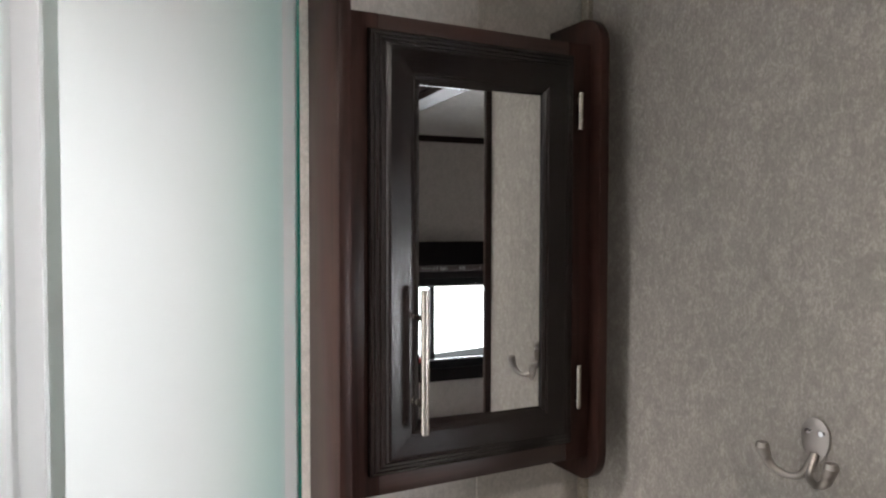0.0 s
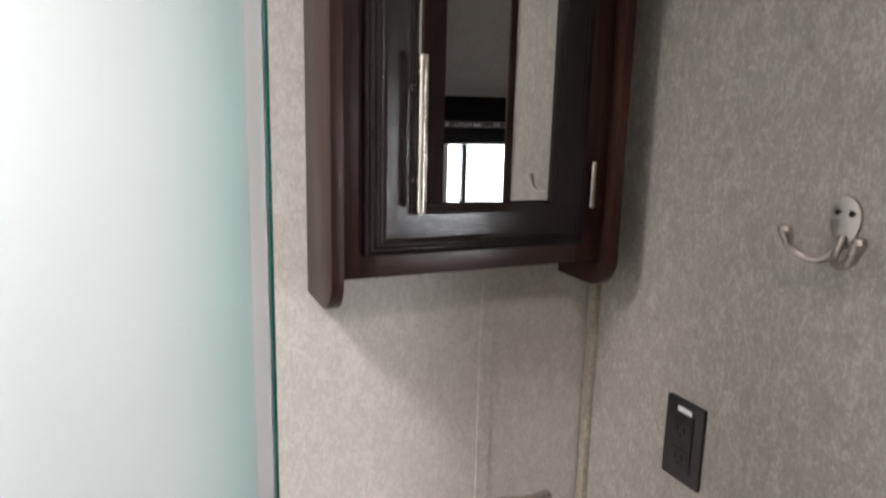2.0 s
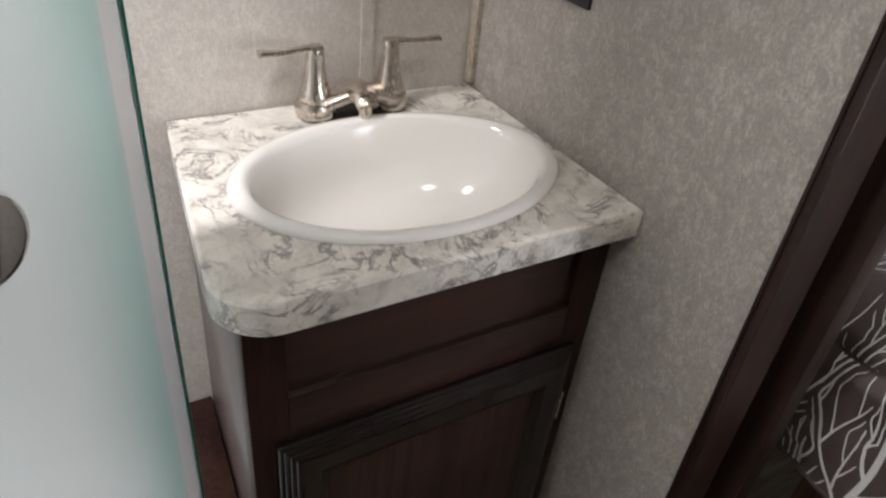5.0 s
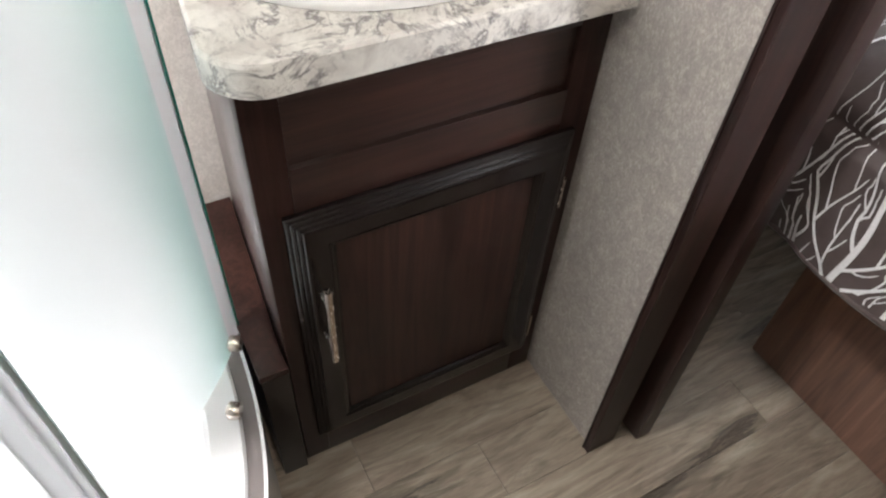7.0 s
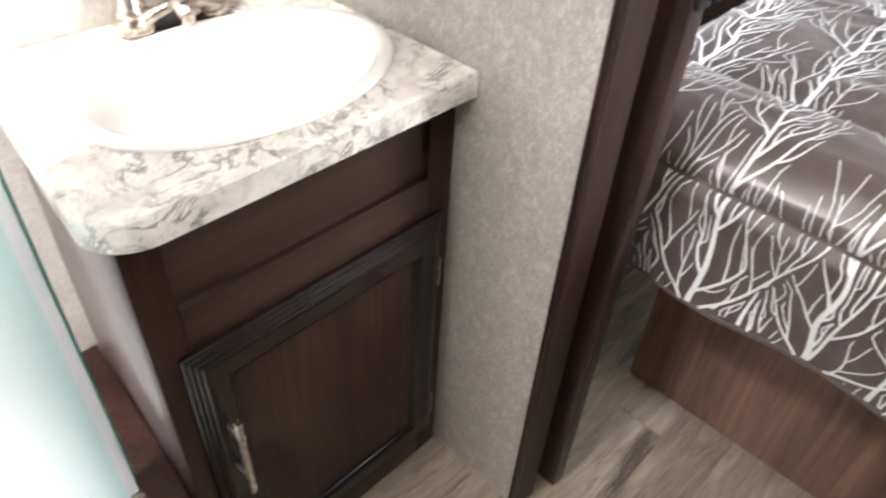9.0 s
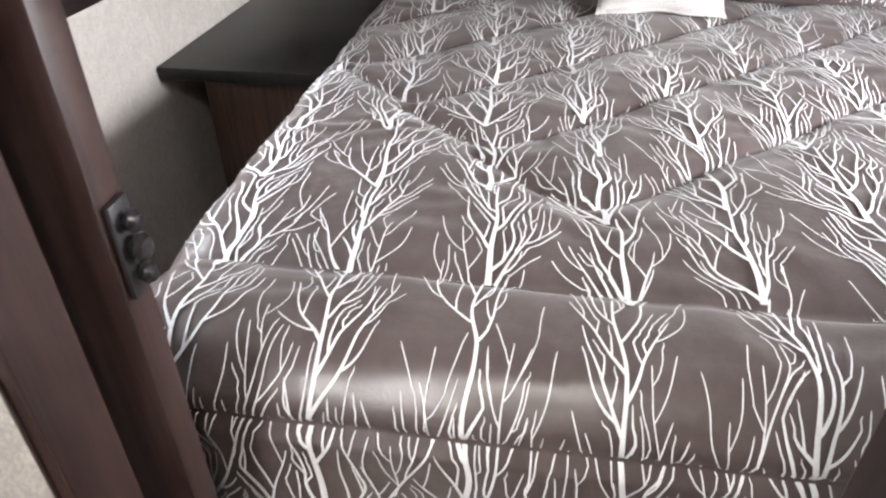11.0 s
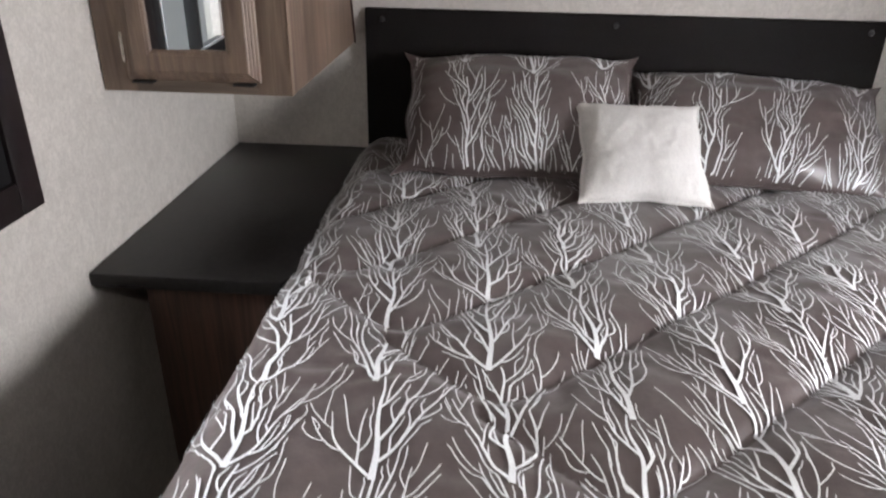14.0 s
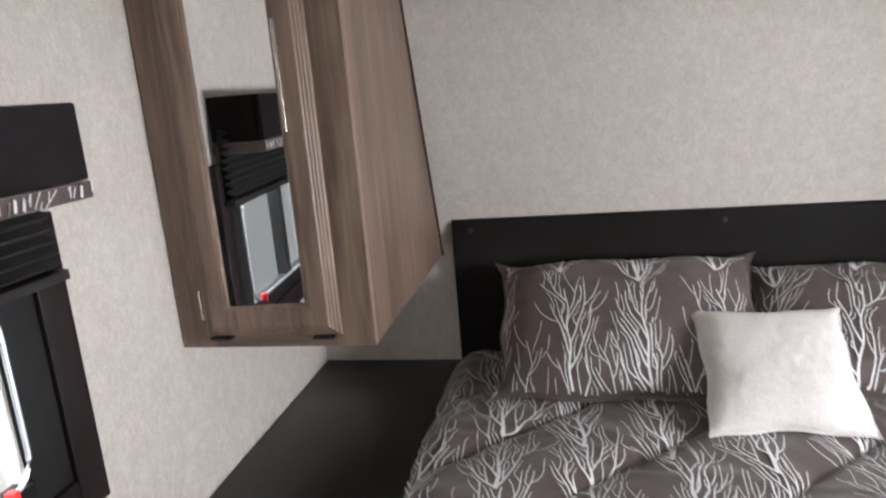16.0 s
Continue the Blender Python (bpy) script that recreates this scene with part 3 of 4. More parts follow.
def faucet():
    cx, cy, z = 1.300, 1.574, 0.861
    t = thing("faucet", (cx, cy, z), "brushed nickel two-handle faucet at the back of the sink", "faucet")
    pts = []
    for i in range(40):
        a = 2 * math.pi * i / 40
        c, q = math.cos(a), math.sin(a)
        pts.append((math.copysign(abs(c) ** 0.6, c) * 0.078, math.copysign(abs(q) ** 0.8, q) * 0.024))
    part("base_plate", prism(pts, 0.005, pose(cx, cy, z), bevel=0.001), "black", t)
    path = smooth_path([(cx - 0.056, cy - 0.004, z + 0.016), (cx - 0.030, cy - 0.008, z + 0.027), (cx, cy - 0.012, z + 0.034), (cx + 0.030, cy - 0.008, z + 0.027), (cx + 0.056, cy - 0.004, z + 0.016)], 6)
    n = len(path)
    part("bridge", tube(path, [0.024 - 0.003 * math.sin(math.pi * i / (n - 1)) for i in range(n)], 20, flat=0.62), "nickel", t)
    path = smooth_path([(cx, cy + 0.002, z + 0.030), (cx, cy - 0.012, z + 0.036), (cx, cy - 0.030, z + 0.036), (cx, cy - 0.046, z + 0.032), (cx, cy - 0.052, z + 0.027)], 6)
    n = len(path)
    part("spout", tube(path, [0.024 - 0.008 * min(1, 1.15 * i / n) for i in range(n)], 20, flat=0.72), "nickel", t)
    part("aerator", lathe([(0.0, 0), (0.0085, 0), (0.010, 0.003), (0.010, 0.018), (0.0, 0.018)], pose(cx, cy - 0.043, z + 0.009)), "nickel", t)
    for s in (-1, 1):
        hx = cx + s * 0.056
        h = part("handle", lathe([(0.0, 0.0), (0.0275, 0.0), (0.0285, 0.004), (0.0285, 0.014), (0.0262, 0.020), (0.0225, 0.022), (0.0232, 0.026), (0.0205, 0.034), (0.0165, 0.050), (0.0132, 0.070), (0.0125, 0.086), (0.0125, 0.092), (0.009, 0.097), (0.0, 0.098)], pose(hx, cy, z + 0.004)), "nickel", t)
        lv = smooth_path([(hx - s * 0.008, cy, z + 0.097), (hx + s * 0.014, cy - 0.001, z + 0.0975), (hx + s * 0.044, cy - 0.002, z + 0.095), (hx + s * 0.076, cy - 0.002, z + 0.096)], 5)
        k = len(lv)
        part("lever", tube(lv, [0.0115 - 0.0045 * min(1, i / k * 2) + 0.0035 * max(0, i / k * 2 - 1) for i in range(k)], 16, flat=0.5), "nickel", h)


faucet()


# ---- medicine cabinet ----
def medicine_cabinet():
    t = thing("medicine_cabinet", (1.29, YA, 1.28), "dark espresso mirrored medicine cabinet hung on the wall over the sink", "cabinet")
    y0 = 1.525
    zb, zt = 1.288, 1.945

    def side(x0, x1, mat):
        r = 0.042
        pts = [(YA - 0.002, zb), (YA - 0.002, zt)]
        pts += [(y0 - 0.022 + r - r * math.sin(a), zt - r + r * math.cos(a)) for a in [math.pi / 2 * k / 8 for k in range(9)]]
        pts += [(y0 - 0.022 + r - r * math.cos(a), zb + r - r * math.sin(a)) for a in [math.pi / 2 * k / 8 for k in range(9)]]
        place = Matrix(((0, 0, 1, x0), (1, 0, 0, 0), (0, 1, 0, 0), (0, 0, 0, 1)))
        return part("side_panel", prism(pts, x1 - x0, place, bevel=0.003), mat, t)
    side(1.082, 1.098, "espresso")
    side(1.458, 1.474, "espresso")
    part("body", box(1.098, 1.458, y0 + 0.018, YA - 0.002, 1.325, 1.905), "espresso", t)
    part("face_stile", box(1.098, 1.140, y0, y0 + 0.018, 1.325, 1.905, 0.001), "espresso", t)
    part("face_stile", box(1.42, 1.458, y0, y0 + 0.018, 1.325, 1.905, 0.001), "espresso", t)
    part("face_rail", box(1.14, 1.42, y0, y0 + 0.018, 1.325, 1.37, 0.001), "espresso_h", t)
    part("face_rail", box(1.14, 1.42, y0, y0 + 0.018, 1.86, 1.905, 0.001), "espresso_h", t)
    door = raised_door(1.124, 1.422, 1.352, 1.885, y0 - 0.001, y0 - 0.021, 0.062, t, "door", mirror=True)
    bar_handle((1.178, y0 - 0.048, 1.578), (1.178, y0 - 0.048, 1.408), (0, 0.034, 0), door)
    hinge((1.433, y0 - 0.010, 1.785), (1.433, y0 - 0.010, 1.835), 0.004, door)
    hinge((1.433, y0 - 0.010, 1.40), (1.433, y0 - 0.010, 1.46), 0.004, door)


medicine_cabinet()


# ---- hook and outlet ----
def robe_hook():
    hy, hz = 1.223, 1.418
    t = thing("robe_hook", (XB, hy, hz), "brushed nickel double robe hook screwed to the wallpaper wall", "hook")
    pts = []
    for i in range(32):
        a = 2 * math.pi * i / 32
        k = 0.018 - 0.008 * (0.5 - 0.5 * math.sin(a)) ** 2
        pts.append((k * math.cos(a), 0.026 * math.sin(a)))
    place = Matrix(((0, 0, -1, XB), (1, 0, 0, hy), (0, 1, 0, hz + 0.004), (0, 0, 0, 1)))
    part("plate", prism(pts, 0.004, place, bevel=0.001), "satin_nickel", t)
    for dy in (-0.0075, 0.0075):
        part("screw", lathe([(0, 0.002), (0.003, 0.002), (0.004, 0)], Matrix.Translation((XB - 0.004, hy + dy, hz + 0.014)) @ pose(0, 0, 0, 0, -90, 0), 12), "chrome", t)
    for s in (-1, 1):
        path = smooth_path([(XB - 0.004, hy, hz - 0.010), (XB - 0.018, hy + s * 0.004, hz - 0.030), (XB - 0.026, hy + s * 0.017, hz - 0.034), (XB - 0.033, hy + s * 0.032, hz - 0.026), (XB - 0.036, hy + s * 0.040, hz - 0.008)], 6)
        n = len(path)
        part("prong", tube(path, [0.0046 - 0.0008 * math.sin(math.pi * i / n) + 0.0030 * max(0.0, i / n * 2 - 1) for i in range(n)], 12), "satin_nickel", t)
        part("knob", lathe([(0, -0.007), (0.006, -0.004), (0.0078, 0.0), (0.006, 0.005), (0, 0.007)], pose(*path[-1]), 16), "satin_nickel", t)


robe_hook()


def outlet():
    y0, y1, z0, z1 = 1.371, 1.437, 1.050, 1.161
    t = thing("wall_outlet", (XB, (y0 + y1) / 2, (z0 + z1) / 2), "black double wall outlet with a small white label", "outlet")
    part("cover_plate", box(XB - 0.006, XB, y0, y1, z0, z1, 0.002), "black", t)
    part("insert", box(XB - 0.0085, XB - 0.0055, y0 + 0.015, y1 - 0.015, z0 + 0.016, z1 - 0.016, 0.0015), "black", t)
    for zc in (z0 + 0.034, z0 + 0.072):
        s = part("socket", box(XB - 0.0095, XB - 0.0083, y0 + 0.018, y1 - 0.018, zc - 0.013, zc + 0.013, 0.0005), "black", t)
        for dy in (-0.006, 0.006):
            part("slot", box(XB - 0.0099, XB - 0.0094, (y0 + y1) / 2 + dy - 0.0009, (y0 + y1) / 2 + dy + 0.0009, zc - 0.002, zc + 0.006), "dark", s)
        part("slot", lathe([(0, 0.0004), (0.0018, 0.0004), (0.0018, 0)], Matrix.Translation((XB - 0.0094, (y0 + y1) / 2, zc - 0.007)) @ pose(0, 0, 0, 0, -90, 0), 10), "dark", s)
    part("label", box(XB - 0.0070, XB - 0.0060, y0 + 0.020, y1 - 0.022, z1 - 0.018, z1 - 0.009), "white_plastic", t)


outlet()


# ---- ledge beside the shower ----
t_ = thing("low_ledge", (1.005, 1.43, 0.0), "low dark brown boxed ledge between the vanity and the shower", "ledge")
for name_, grow_, z_, thick_, mat_ in (("ledge_box", 0.0, 0.0, 0.318, "espresso_black"), ("ledge_top", 0.002, 0.318, 0.014, "espresso")):
    outline_ = [(0.988 - grow_, 1.225 - grow_), (1.032, 1.225 - grow_), (1.032, VF + 0.02), (1.062, YA - 0.004), (0.988 - grow_, YA - 0.004)]
    part(name_, prism(outline_, thick_, pose(0, 0, z_), bevel=0.002), mat_, t_)

# ---- bathroom ceiling lamp ----
t_ = thing("ceiling_lamp", (1.02, 0.62, ZC), "round white ceiling lamp with a flat frosted lens", "ceiling lamp")
part("housing", lathe([(0.0, 0.0), (0.115, 0.0), (0.12, -0.01), (0.115, -0.03), (0.098, -0.036), (0.098, -0.030), (0.0, -0.030)], pose(1.02, 0.62, ZC)), "white_plastic", t_)

# ---- shower ----
GLASS = smooth_path([(0.985, 1.335, 0), (0.962, 1.300, 0), (0.928, 1.258, 0), (0.875, 1.205, 0), (0.79, 1.150, 0), (0.66, 1.10, 0), (0.48, 1.07, 0), (0.25, 1.055, 0), (XW + 0.02, 1.05, 0)], 8)


def ribbon(path, z0, z1, thick, bm=None, caps=True):
    b = bmesh.new()
    rows = []
    for i, p in enumerate(path):
        d = (path[min(i + 1, len(path) - 1)] - path[max(i - 1, 0)]).normalized()
        n = Vector((-d.y, d.x, 0)) * thick / 2
        rows.append([b.verts.new((q.x, q.y, z)) for q, z in ((p + n, z0), (p - n, z0), (p - n, z1), (p + n, z1))])
    for a, c in zip(rows, rows[1:]):
        for i in range(4):
            j = (i + 1) % 4
            b.faces.new((a[i], a[j], c[j], c[i]))
    if caps:
        b.faces.new(rows[0][::-1])
        b.faces.new(rows[-1])
    bmesh.ops.recalc_face_normals(b, faces=b.faces)
    return join(bm, b)


def shower():
    t = thing("shower_enclosure", (0.5, 1.3, 0.0), "curved shower enclosure with frosted glass and a white pan", "shower")
    seam = 32
    door = part("glass_door", ribbon(GLASS[24:seam + 1], 0.315, 1.93, 0.006, caps=False), "frost", t, "frosted glass shower door with a clear border")
    part("glass_glow", ribbon(GLASS[7:25], 0.315, 1.93, 0.006, caps=False), "frost_glow", door, "frosted glass near the edge with its green glow put into the colour")
    part("glass_border", ribbon(GLASS[0:8], 0.315, 1.93, 0.006), "glass_band", door)
    e = GLASS[0]
    part("glass_edge", box(e.x - 0.001, e.x + 0.005, e.y - 0.002, e.y + 0.007, 0.315, 1.93), "glass_edge", door)
    outer = smooth_path([(0.820, 0.958, 0), (0.66, 0.93, 0), (0.40, 0.92, 0), (XW + 0.02, 0.92, 0)], 8)
    part("glass_panel", ribbon(outer, 0.315, 1.93, 0.006), "frost", t, "frosted glass side panel")
    p = outer[0]
    part("upright", box(p.x - 0.030, p.x - 0.012, p.y - 0.006, p.y + 0.006, 0.31, 1.95, 0.002), "glass_band", t)
    part("upright_seal", box(p.x - 0.0115, p.x - 0.0035, p.y - 0.005, p.y + 0.005, 0.31, 1.95, 0.002), "glass_band", t)
    part("glass_edge", box(p.x - 0.003, p.x + 0.0005, p.y - 0.003, p.y + 0.003, 0.31, 1.93, 0.0008), "pale_edge", t)
    part("top_rail", ribbon(outer, 1.93, 1.96, 0.03), "aluminium", t)
    part("top_rail", ribbon(GLASS, 1.93, 1.96, 0.03), "aluminium", t)
    # pan
    rim = smooth_path([(0.985, YA - 0.004, 0), (0.985, 1.35, 0), (0.972, 1.18, 0), (0.935, 1.04, 0), (0.87, 0.945, 0), (0.77, 0.89, 0), (0.58, 0.865, 0), (0.30, 0.86, 0), (XW + 0.002, 0.86, 0)], 6)
    bm = bmesh.new()
    prof = [(0.028, 0.285), (0.028, 0.306), (0.032, 0.311), (0.075, 0.311), (0.085, 0.300), (0.10, 0.06)]
    rows = []
    skirt = []
    for i, p in enumerate(rim):
        d = (rim[min(i + 1, len(rim) - 1)] - rim[max(i - 1, 0)]).normalized()
        n = Vector((d.y, -d.x, 0))
        rows.append([bm.verts.new((p.x + n.x * o, p.y + n.y * o, z)) for o, z in prof])
    for a, c in zip(rows, rows[1:]):
        for i in range(len(prof) - 1):
            bm.faces.new((a[i], a[i + 1], c[i + 1], c[i]))
    inner = [r[-1] for r in rows]
    c1 = bm.verts.new((XW + 0.002, YA - 0.004, 0.06))
    bm.faces.new(inner + [c1])
    bmesh.ops.recalc_face_normals(bm, faces=bm.faces)
    part("pan", bm, "white_pan", t, "glossy white shower pan")
    side_in = [Vector((p.x, p.y, 0)) for p in rim]
    # the grey middle strip paints the shaded side of the white pan
    for off, z0_, z1_, wide, mat, nm in ((0.018, 0.0, 0.284, 0.024, "white_pan", "skirt"), (0.018, 0.285, 0.303, 0.022, "pan_shade", "cap"), (0.004, 0.285, 0.305, 0.005, "white_pan", "cap_strip")):
        path = []
        for i, p in enumerate(side_in):
            d = (side_in[min(i + 1, len(rim) - 1)] - side_in[max(i - 1, 0)]).normalized()
            path.append(p + Vector((d.y, -d.x, 0)) * off)
        part(nm, ribbon(path, z0_, z1_, wide), mat, t)
    part("wall_lining", box(XW, 0.98, YA - 0.004, YA - 0.001, 0.05, 2.0), "white_pan", t)
    part("wall_lining", box(XW, XW + 0.003, 0.87, YA - 0.004, 0.05, 2.0), "white_pan", t)
    kx, ky, kz = 0.832, 1.180, 1.022
    k = part("knob", lathe([(0.0, 0.056), (0.025, 0.059), (0.031, 0.057), (0.0335, 0.051), (0.032, 0.044), (0.027, 0.038), (0.020, 0.030), (0.017, 0.018), (0.018, 0.006), (0.022, 0.003), (0.022, 0.0)], Matrix.Translation((kx, ky, kz)) @ pose(0, 0, 0, 90, 0, 40), 44), "chrome", door, "round chrome door knob")
    for zz, (rx, ry) in ((0.34, (0.930, 1.190)), (0.34, (0.964, 1.300))):
        part("roller", lathe([(0.0, 0.02), (0.011, 0.02), (0.013, 0.016), (0.013, 0.004), (0.008, 0.0)], Matrix.Translation((rx, ry, zz)) @ pose(0, 0, 0, 90, 0, 60), 24), "nickel", door, "metal glass roller")


shower()


# ---- bedroom ----
BY0, BY1 = -0.37, 1.207     # bed, across
BX0, BX1 = 1.738, 3.63      # bed, foot and head
BZ = 0.765


def bed_base():
    t = thing("bed", (2.85, 0.41, 0.0), "queen bed with a walnut-brown wooden base and a made-up mattress", "bed")
    part("side_board", box(1.995, 3.64, 1.028, 1.045, 0.0, 0.50, 0.003), "walnut", t)
    part("side_board", box(1.995, 3.64, -0.245, -0.228, 0.0, 0.50, 0.003), "walnut", t)
    # foot board in lighter walnut, light from the bathroom put into its colour
    part("foot_board", box(1.985, 2.003, -0.245, 1.045, 0.0, 0.50, 0.003), wood("walnut_foot_lit", (0.12, 0.063, 0.045), (0.31, 0.168, 0.118), 2, 0.34, 0.55), t)
    part("platform", box(1.79, 3.64, -0.33, 1.145, 0.502, 0.53, 0.004), "walnut", t)
    part("mattress", box(1.775, 3.635, -0.335, 1.150, 0.531, 0.735, 0.04, seg=3), "cushion", t)


bed_base()

R_EDGE = 0.075
DROP = 0.212


def quilt_point(u, v):
    """u: metres from the foot edge towards the head; v: across from the near side. Below zero it hangs."""
    L, W = BX1 - BX0, BY1 - BY0
    ix = min(max(u, R_EDGE), L)
    iy = min(max(v, R_EDGE), W - R_EDGE)
    ox, oy = u - ix, v - iy
    o = max(abs(ox), abs(oy))
    z = BZ
    x, y = BX0 + ix, BY1 - iy
    far = abs(u - 0.215 + 0.02 * (v - 0.6))
    for k in range(0, 8):
        ua, va = 0.425 + 0.19 * k, 0.612 - 0.17 * k
        side = v - va
        if side > -0.20:
            bow = 0.92 * (math.sqrt(side * side + 0.0012) - 0.035)
            if ua + bow > 0.33:
                far = min(far, abs(u - ua - bow) * 0.75)
    puff = 0.014 * (1 - math.exp(-far / 0.012)) + 0.010 * min(1.0, far / 0.09)
    puff += 0.007 * noise.noise(Vector((u * 6, v * 6, 0))) + 0.005 * noise.noise(Vector((u * 20 + 3 * noise.noise(Vector((u * 5, v * 5, 9))), v * 11, 3)))
    if o > 0:
        puff *= 1 - 0.55 * min(1.0, o / 0.05)
    puff -= 0.020 * math.exp(-((o - 0.095) / 0.007) ** 2)
    if o < 1e-6:
        return Vector((x, y, z + puff))
    d = Vector((ox, -oy, 0)).normalized()
    arc = R_EDGE * math.pi / 2
    if o < arc:
        a = o / R_EDGE
        n = d * math.sin(a) + Vector((0, 0, math.cos(a)))
        return Vector((x, y, z - R_EDGE)) + n * (R_EDGE + puff)
    down = o - arc
    flare = 0.010 * math.sin((u * 1.0 + v) * 17) * min(1, down / 0.1)
    near = math.exp(-((abs(u + 0.12) * 0.5 + max(0.0, v)) / 0.17) ** 2) if v > -0.12 else 0.0
    flare += 0.030 * near * math.sin(v * 62 + down * 22) * min(1, down / 0.04)
    return Vector((x, y, z - R_EDGE - down)) + d * (R_EDGE + puff + flare)


def quilt_normal(fn, u, v, e=0.004):
    a, b = fn(u + e, v) - fn(u - e, v), fn(u, v + e) - fn(u, v - e)
    n = a.cross(b)
    return n.normalized()


def sheet(fn, us, vs, mat, name, parent, label="", thick=0.0):
    verts = [fn(u, v) for u in us for v in vs]
    nv = len(vs)
    faces = [(i * nv + j, (i + 1) * nv + j, (i + 1) * nv + j + 1, i * nv + j + 1) for i in range(len(us) - 1) for j in range(nv - 1)]
    o = origin_of(parent)
    me = bpy.data.meshes.new(name)
    me.from_pydata([p - o for p in verts], [], faces)
    me.materials.append(M[mat])
    me.shade_smooth()
    ob = new(name, me)
    ob.parent = parent
    return tagged(ob, label)


class Grove:
    """A print of branching trees in the cloth's plane that fill it and hardly ever cross."""

    def __init__(self, rng):
        self.rng, self.lines, self.cells, self.ends = rng, [], collections.defaultdict(list), []

    def near(self, u, v, gap, skip):
        i, j = int(u // 0.012), int(v // 0.012)
        for a in (i - 1, i, i + 1):
            for b in (j - 1, j, j + 1):
                for p, q, k in self.cells.get((a, b), ()):
                    if k not in skip and (p - u) ** 2 + (q - v) ** 2 < gap * gap:
                        return True
        return False

    def grow(self, u, v, ang, goal, length, w, tip, parents=(), gap=0.0080, bend=2.2):
        rng, step, key = self.rng, 0.008, len(self.lines)
        n = max(3, int(length / step))
        wob, ph, fr = rng.uniform(0.07, 0.24), rng.uniform(0, 6), rng.uniform(0.25, 0.5)
        pts = [(u, v, ang)]
        for i in range(n):
            a = goal + (ang - goal) * math.exp(-bend * i / n) + wob * math.sin(ph + i * fr) * min(1.0, i / 4)
            u += math.cos(a) * step
            v += math.sin(a) * step
            if gap:
                skip = {key} | (set(parents) if i < 6 else set())
                for turn in (0.0, 0.3, -0.3, 0.6, -0.6):
                    p, q = u + (math.cos(a + turn) - math.cos(a)) * step, v + (math.sin(a + turn) - math.sin(a)) * step
                    if not self.near(p, q, gap, skip):
                        break
                else:
                    break
                u, v = p, q
                ang, goal = ang + turn * 0.6, goal + turn * 0.35
            pts.append((u, v, a))
        if len(pts) < 5:
            return None
        m = len(pts) - 1
        line = [(p, q, (w + (tip - w) * (i / m) ** 0.8) / 2) for i, (p, q, _) in enumerate(pts)]
        for p, q, _ in line:
            self.cells[int(p // 0.012), int(q // 0.012)].append((p, q, key))
        p, q, a = pts[-1]
        line.append((p + 0.004 * math.cos(a), q + 0.004 * math.sin(a), 0.0004))
        self.lines.append(line)
        return key, pts, line

    def plant(self, bases, scale=0.92):
        """bases: (u, v, height, lean); trunks first, then limbs, then twigs."""
        rng = self.rng
        level = []
        for u, v, height, drift in bases:
            t = self.grow(u, v, rng.uniform(-0.06, 0.06), drift, height, 0.0112 * scale, 0.0030, gap=0.0)
            level.append((t, 0.040, (0.13, 0.24), 0.0062 * scale, drift))
            for fan in (-0.62, 0.66, -0.34, 0.36):
                fan *= rng.uniform(0.75, 1.25)
                b = self.grow(u + 0.003, v, drift + fan * 1.2, drift + fan * 0.28, height * rng.uniform(0.5, 0.85), 0.0066 * scale, 0.0016, (t[0],))
                if b:
                    level.append((b, 0.042, (0.06, 0.11), 0.0044 * scale, drift))
        for depth in range(2):
            after = []
            jobs = []
            for (key, pts, line), every, span, w, drift in level:
                i = max(2, int(rng.uniform(0.6, 1.1) * every / 0.008))
                side = rng.choice((-1, 1))
                while i < len(pts) - 2:
                    jobs.append((key, pts[i], side, span, min(w, line[i][2] * 1.7), drift, 1 - 0.45 * i / len(pts)))
                    side = -side if rng.random() < 0.85 else side
                    i += max(2, int(rng.uniform(0.6, 1.2) * every / 0.008))
            rng.shuffle(jobs)
            for key, (u, v, a), side, span, w, drift, k in jobs:
                b = self.grow(u, v, a + side * rng.uniform(0.50, 0.80), drift + side * rng.uniform(-0.05, 0.30), rng.uniform(*span) * k + 0.02, w, 0.0017, (key,), bend=rng.uniform(1.6, 3.0))
                if b:
                    after.append((b, 0.030 + 0.012 * depth, ((0.06, 0.12), (0.04, 0.07))[depth], 0.0040 * scale, drift))
            level = after
        return self.lines


def print_branches(fn, nrm, lines, inside, name, parent, lift=0.0022):
    verts, faces = [], []
    o = origin_of(parent)
    for line in lines:
        last = None
        for i, (u, v, w) in enumerate(line):
            a, b = line[max(i - 1, 0)], line[min(i + 1, len(line) - 1)]
            du, dv = b[0] - a[0], b[1] - a[1]
            l = math.hypot(du, dv) or 1
            du, dv = du / l, dv / l
            if not inside(u, v):
                last = None
                continue
            nn = nrm(u, v) * lift
            p = [fn(u - dv * w, v + du * w) + nn - o, fn(u + dv * w, v - du * w) + nn - o]
            k = len(verts)
            verts += p
            if last is not None:
                faces.append((last, last + 1, k + 1, k))
            last = k
    me = bpy.data.meshes.new(name)
    me.from_pydata(verts, [], faces)
    me.materials.append(M["print"])
    me.shade_smooth()
    ob = new(name, me)
    ob.parent = parent
    return tagged(ob, kind="stuff")


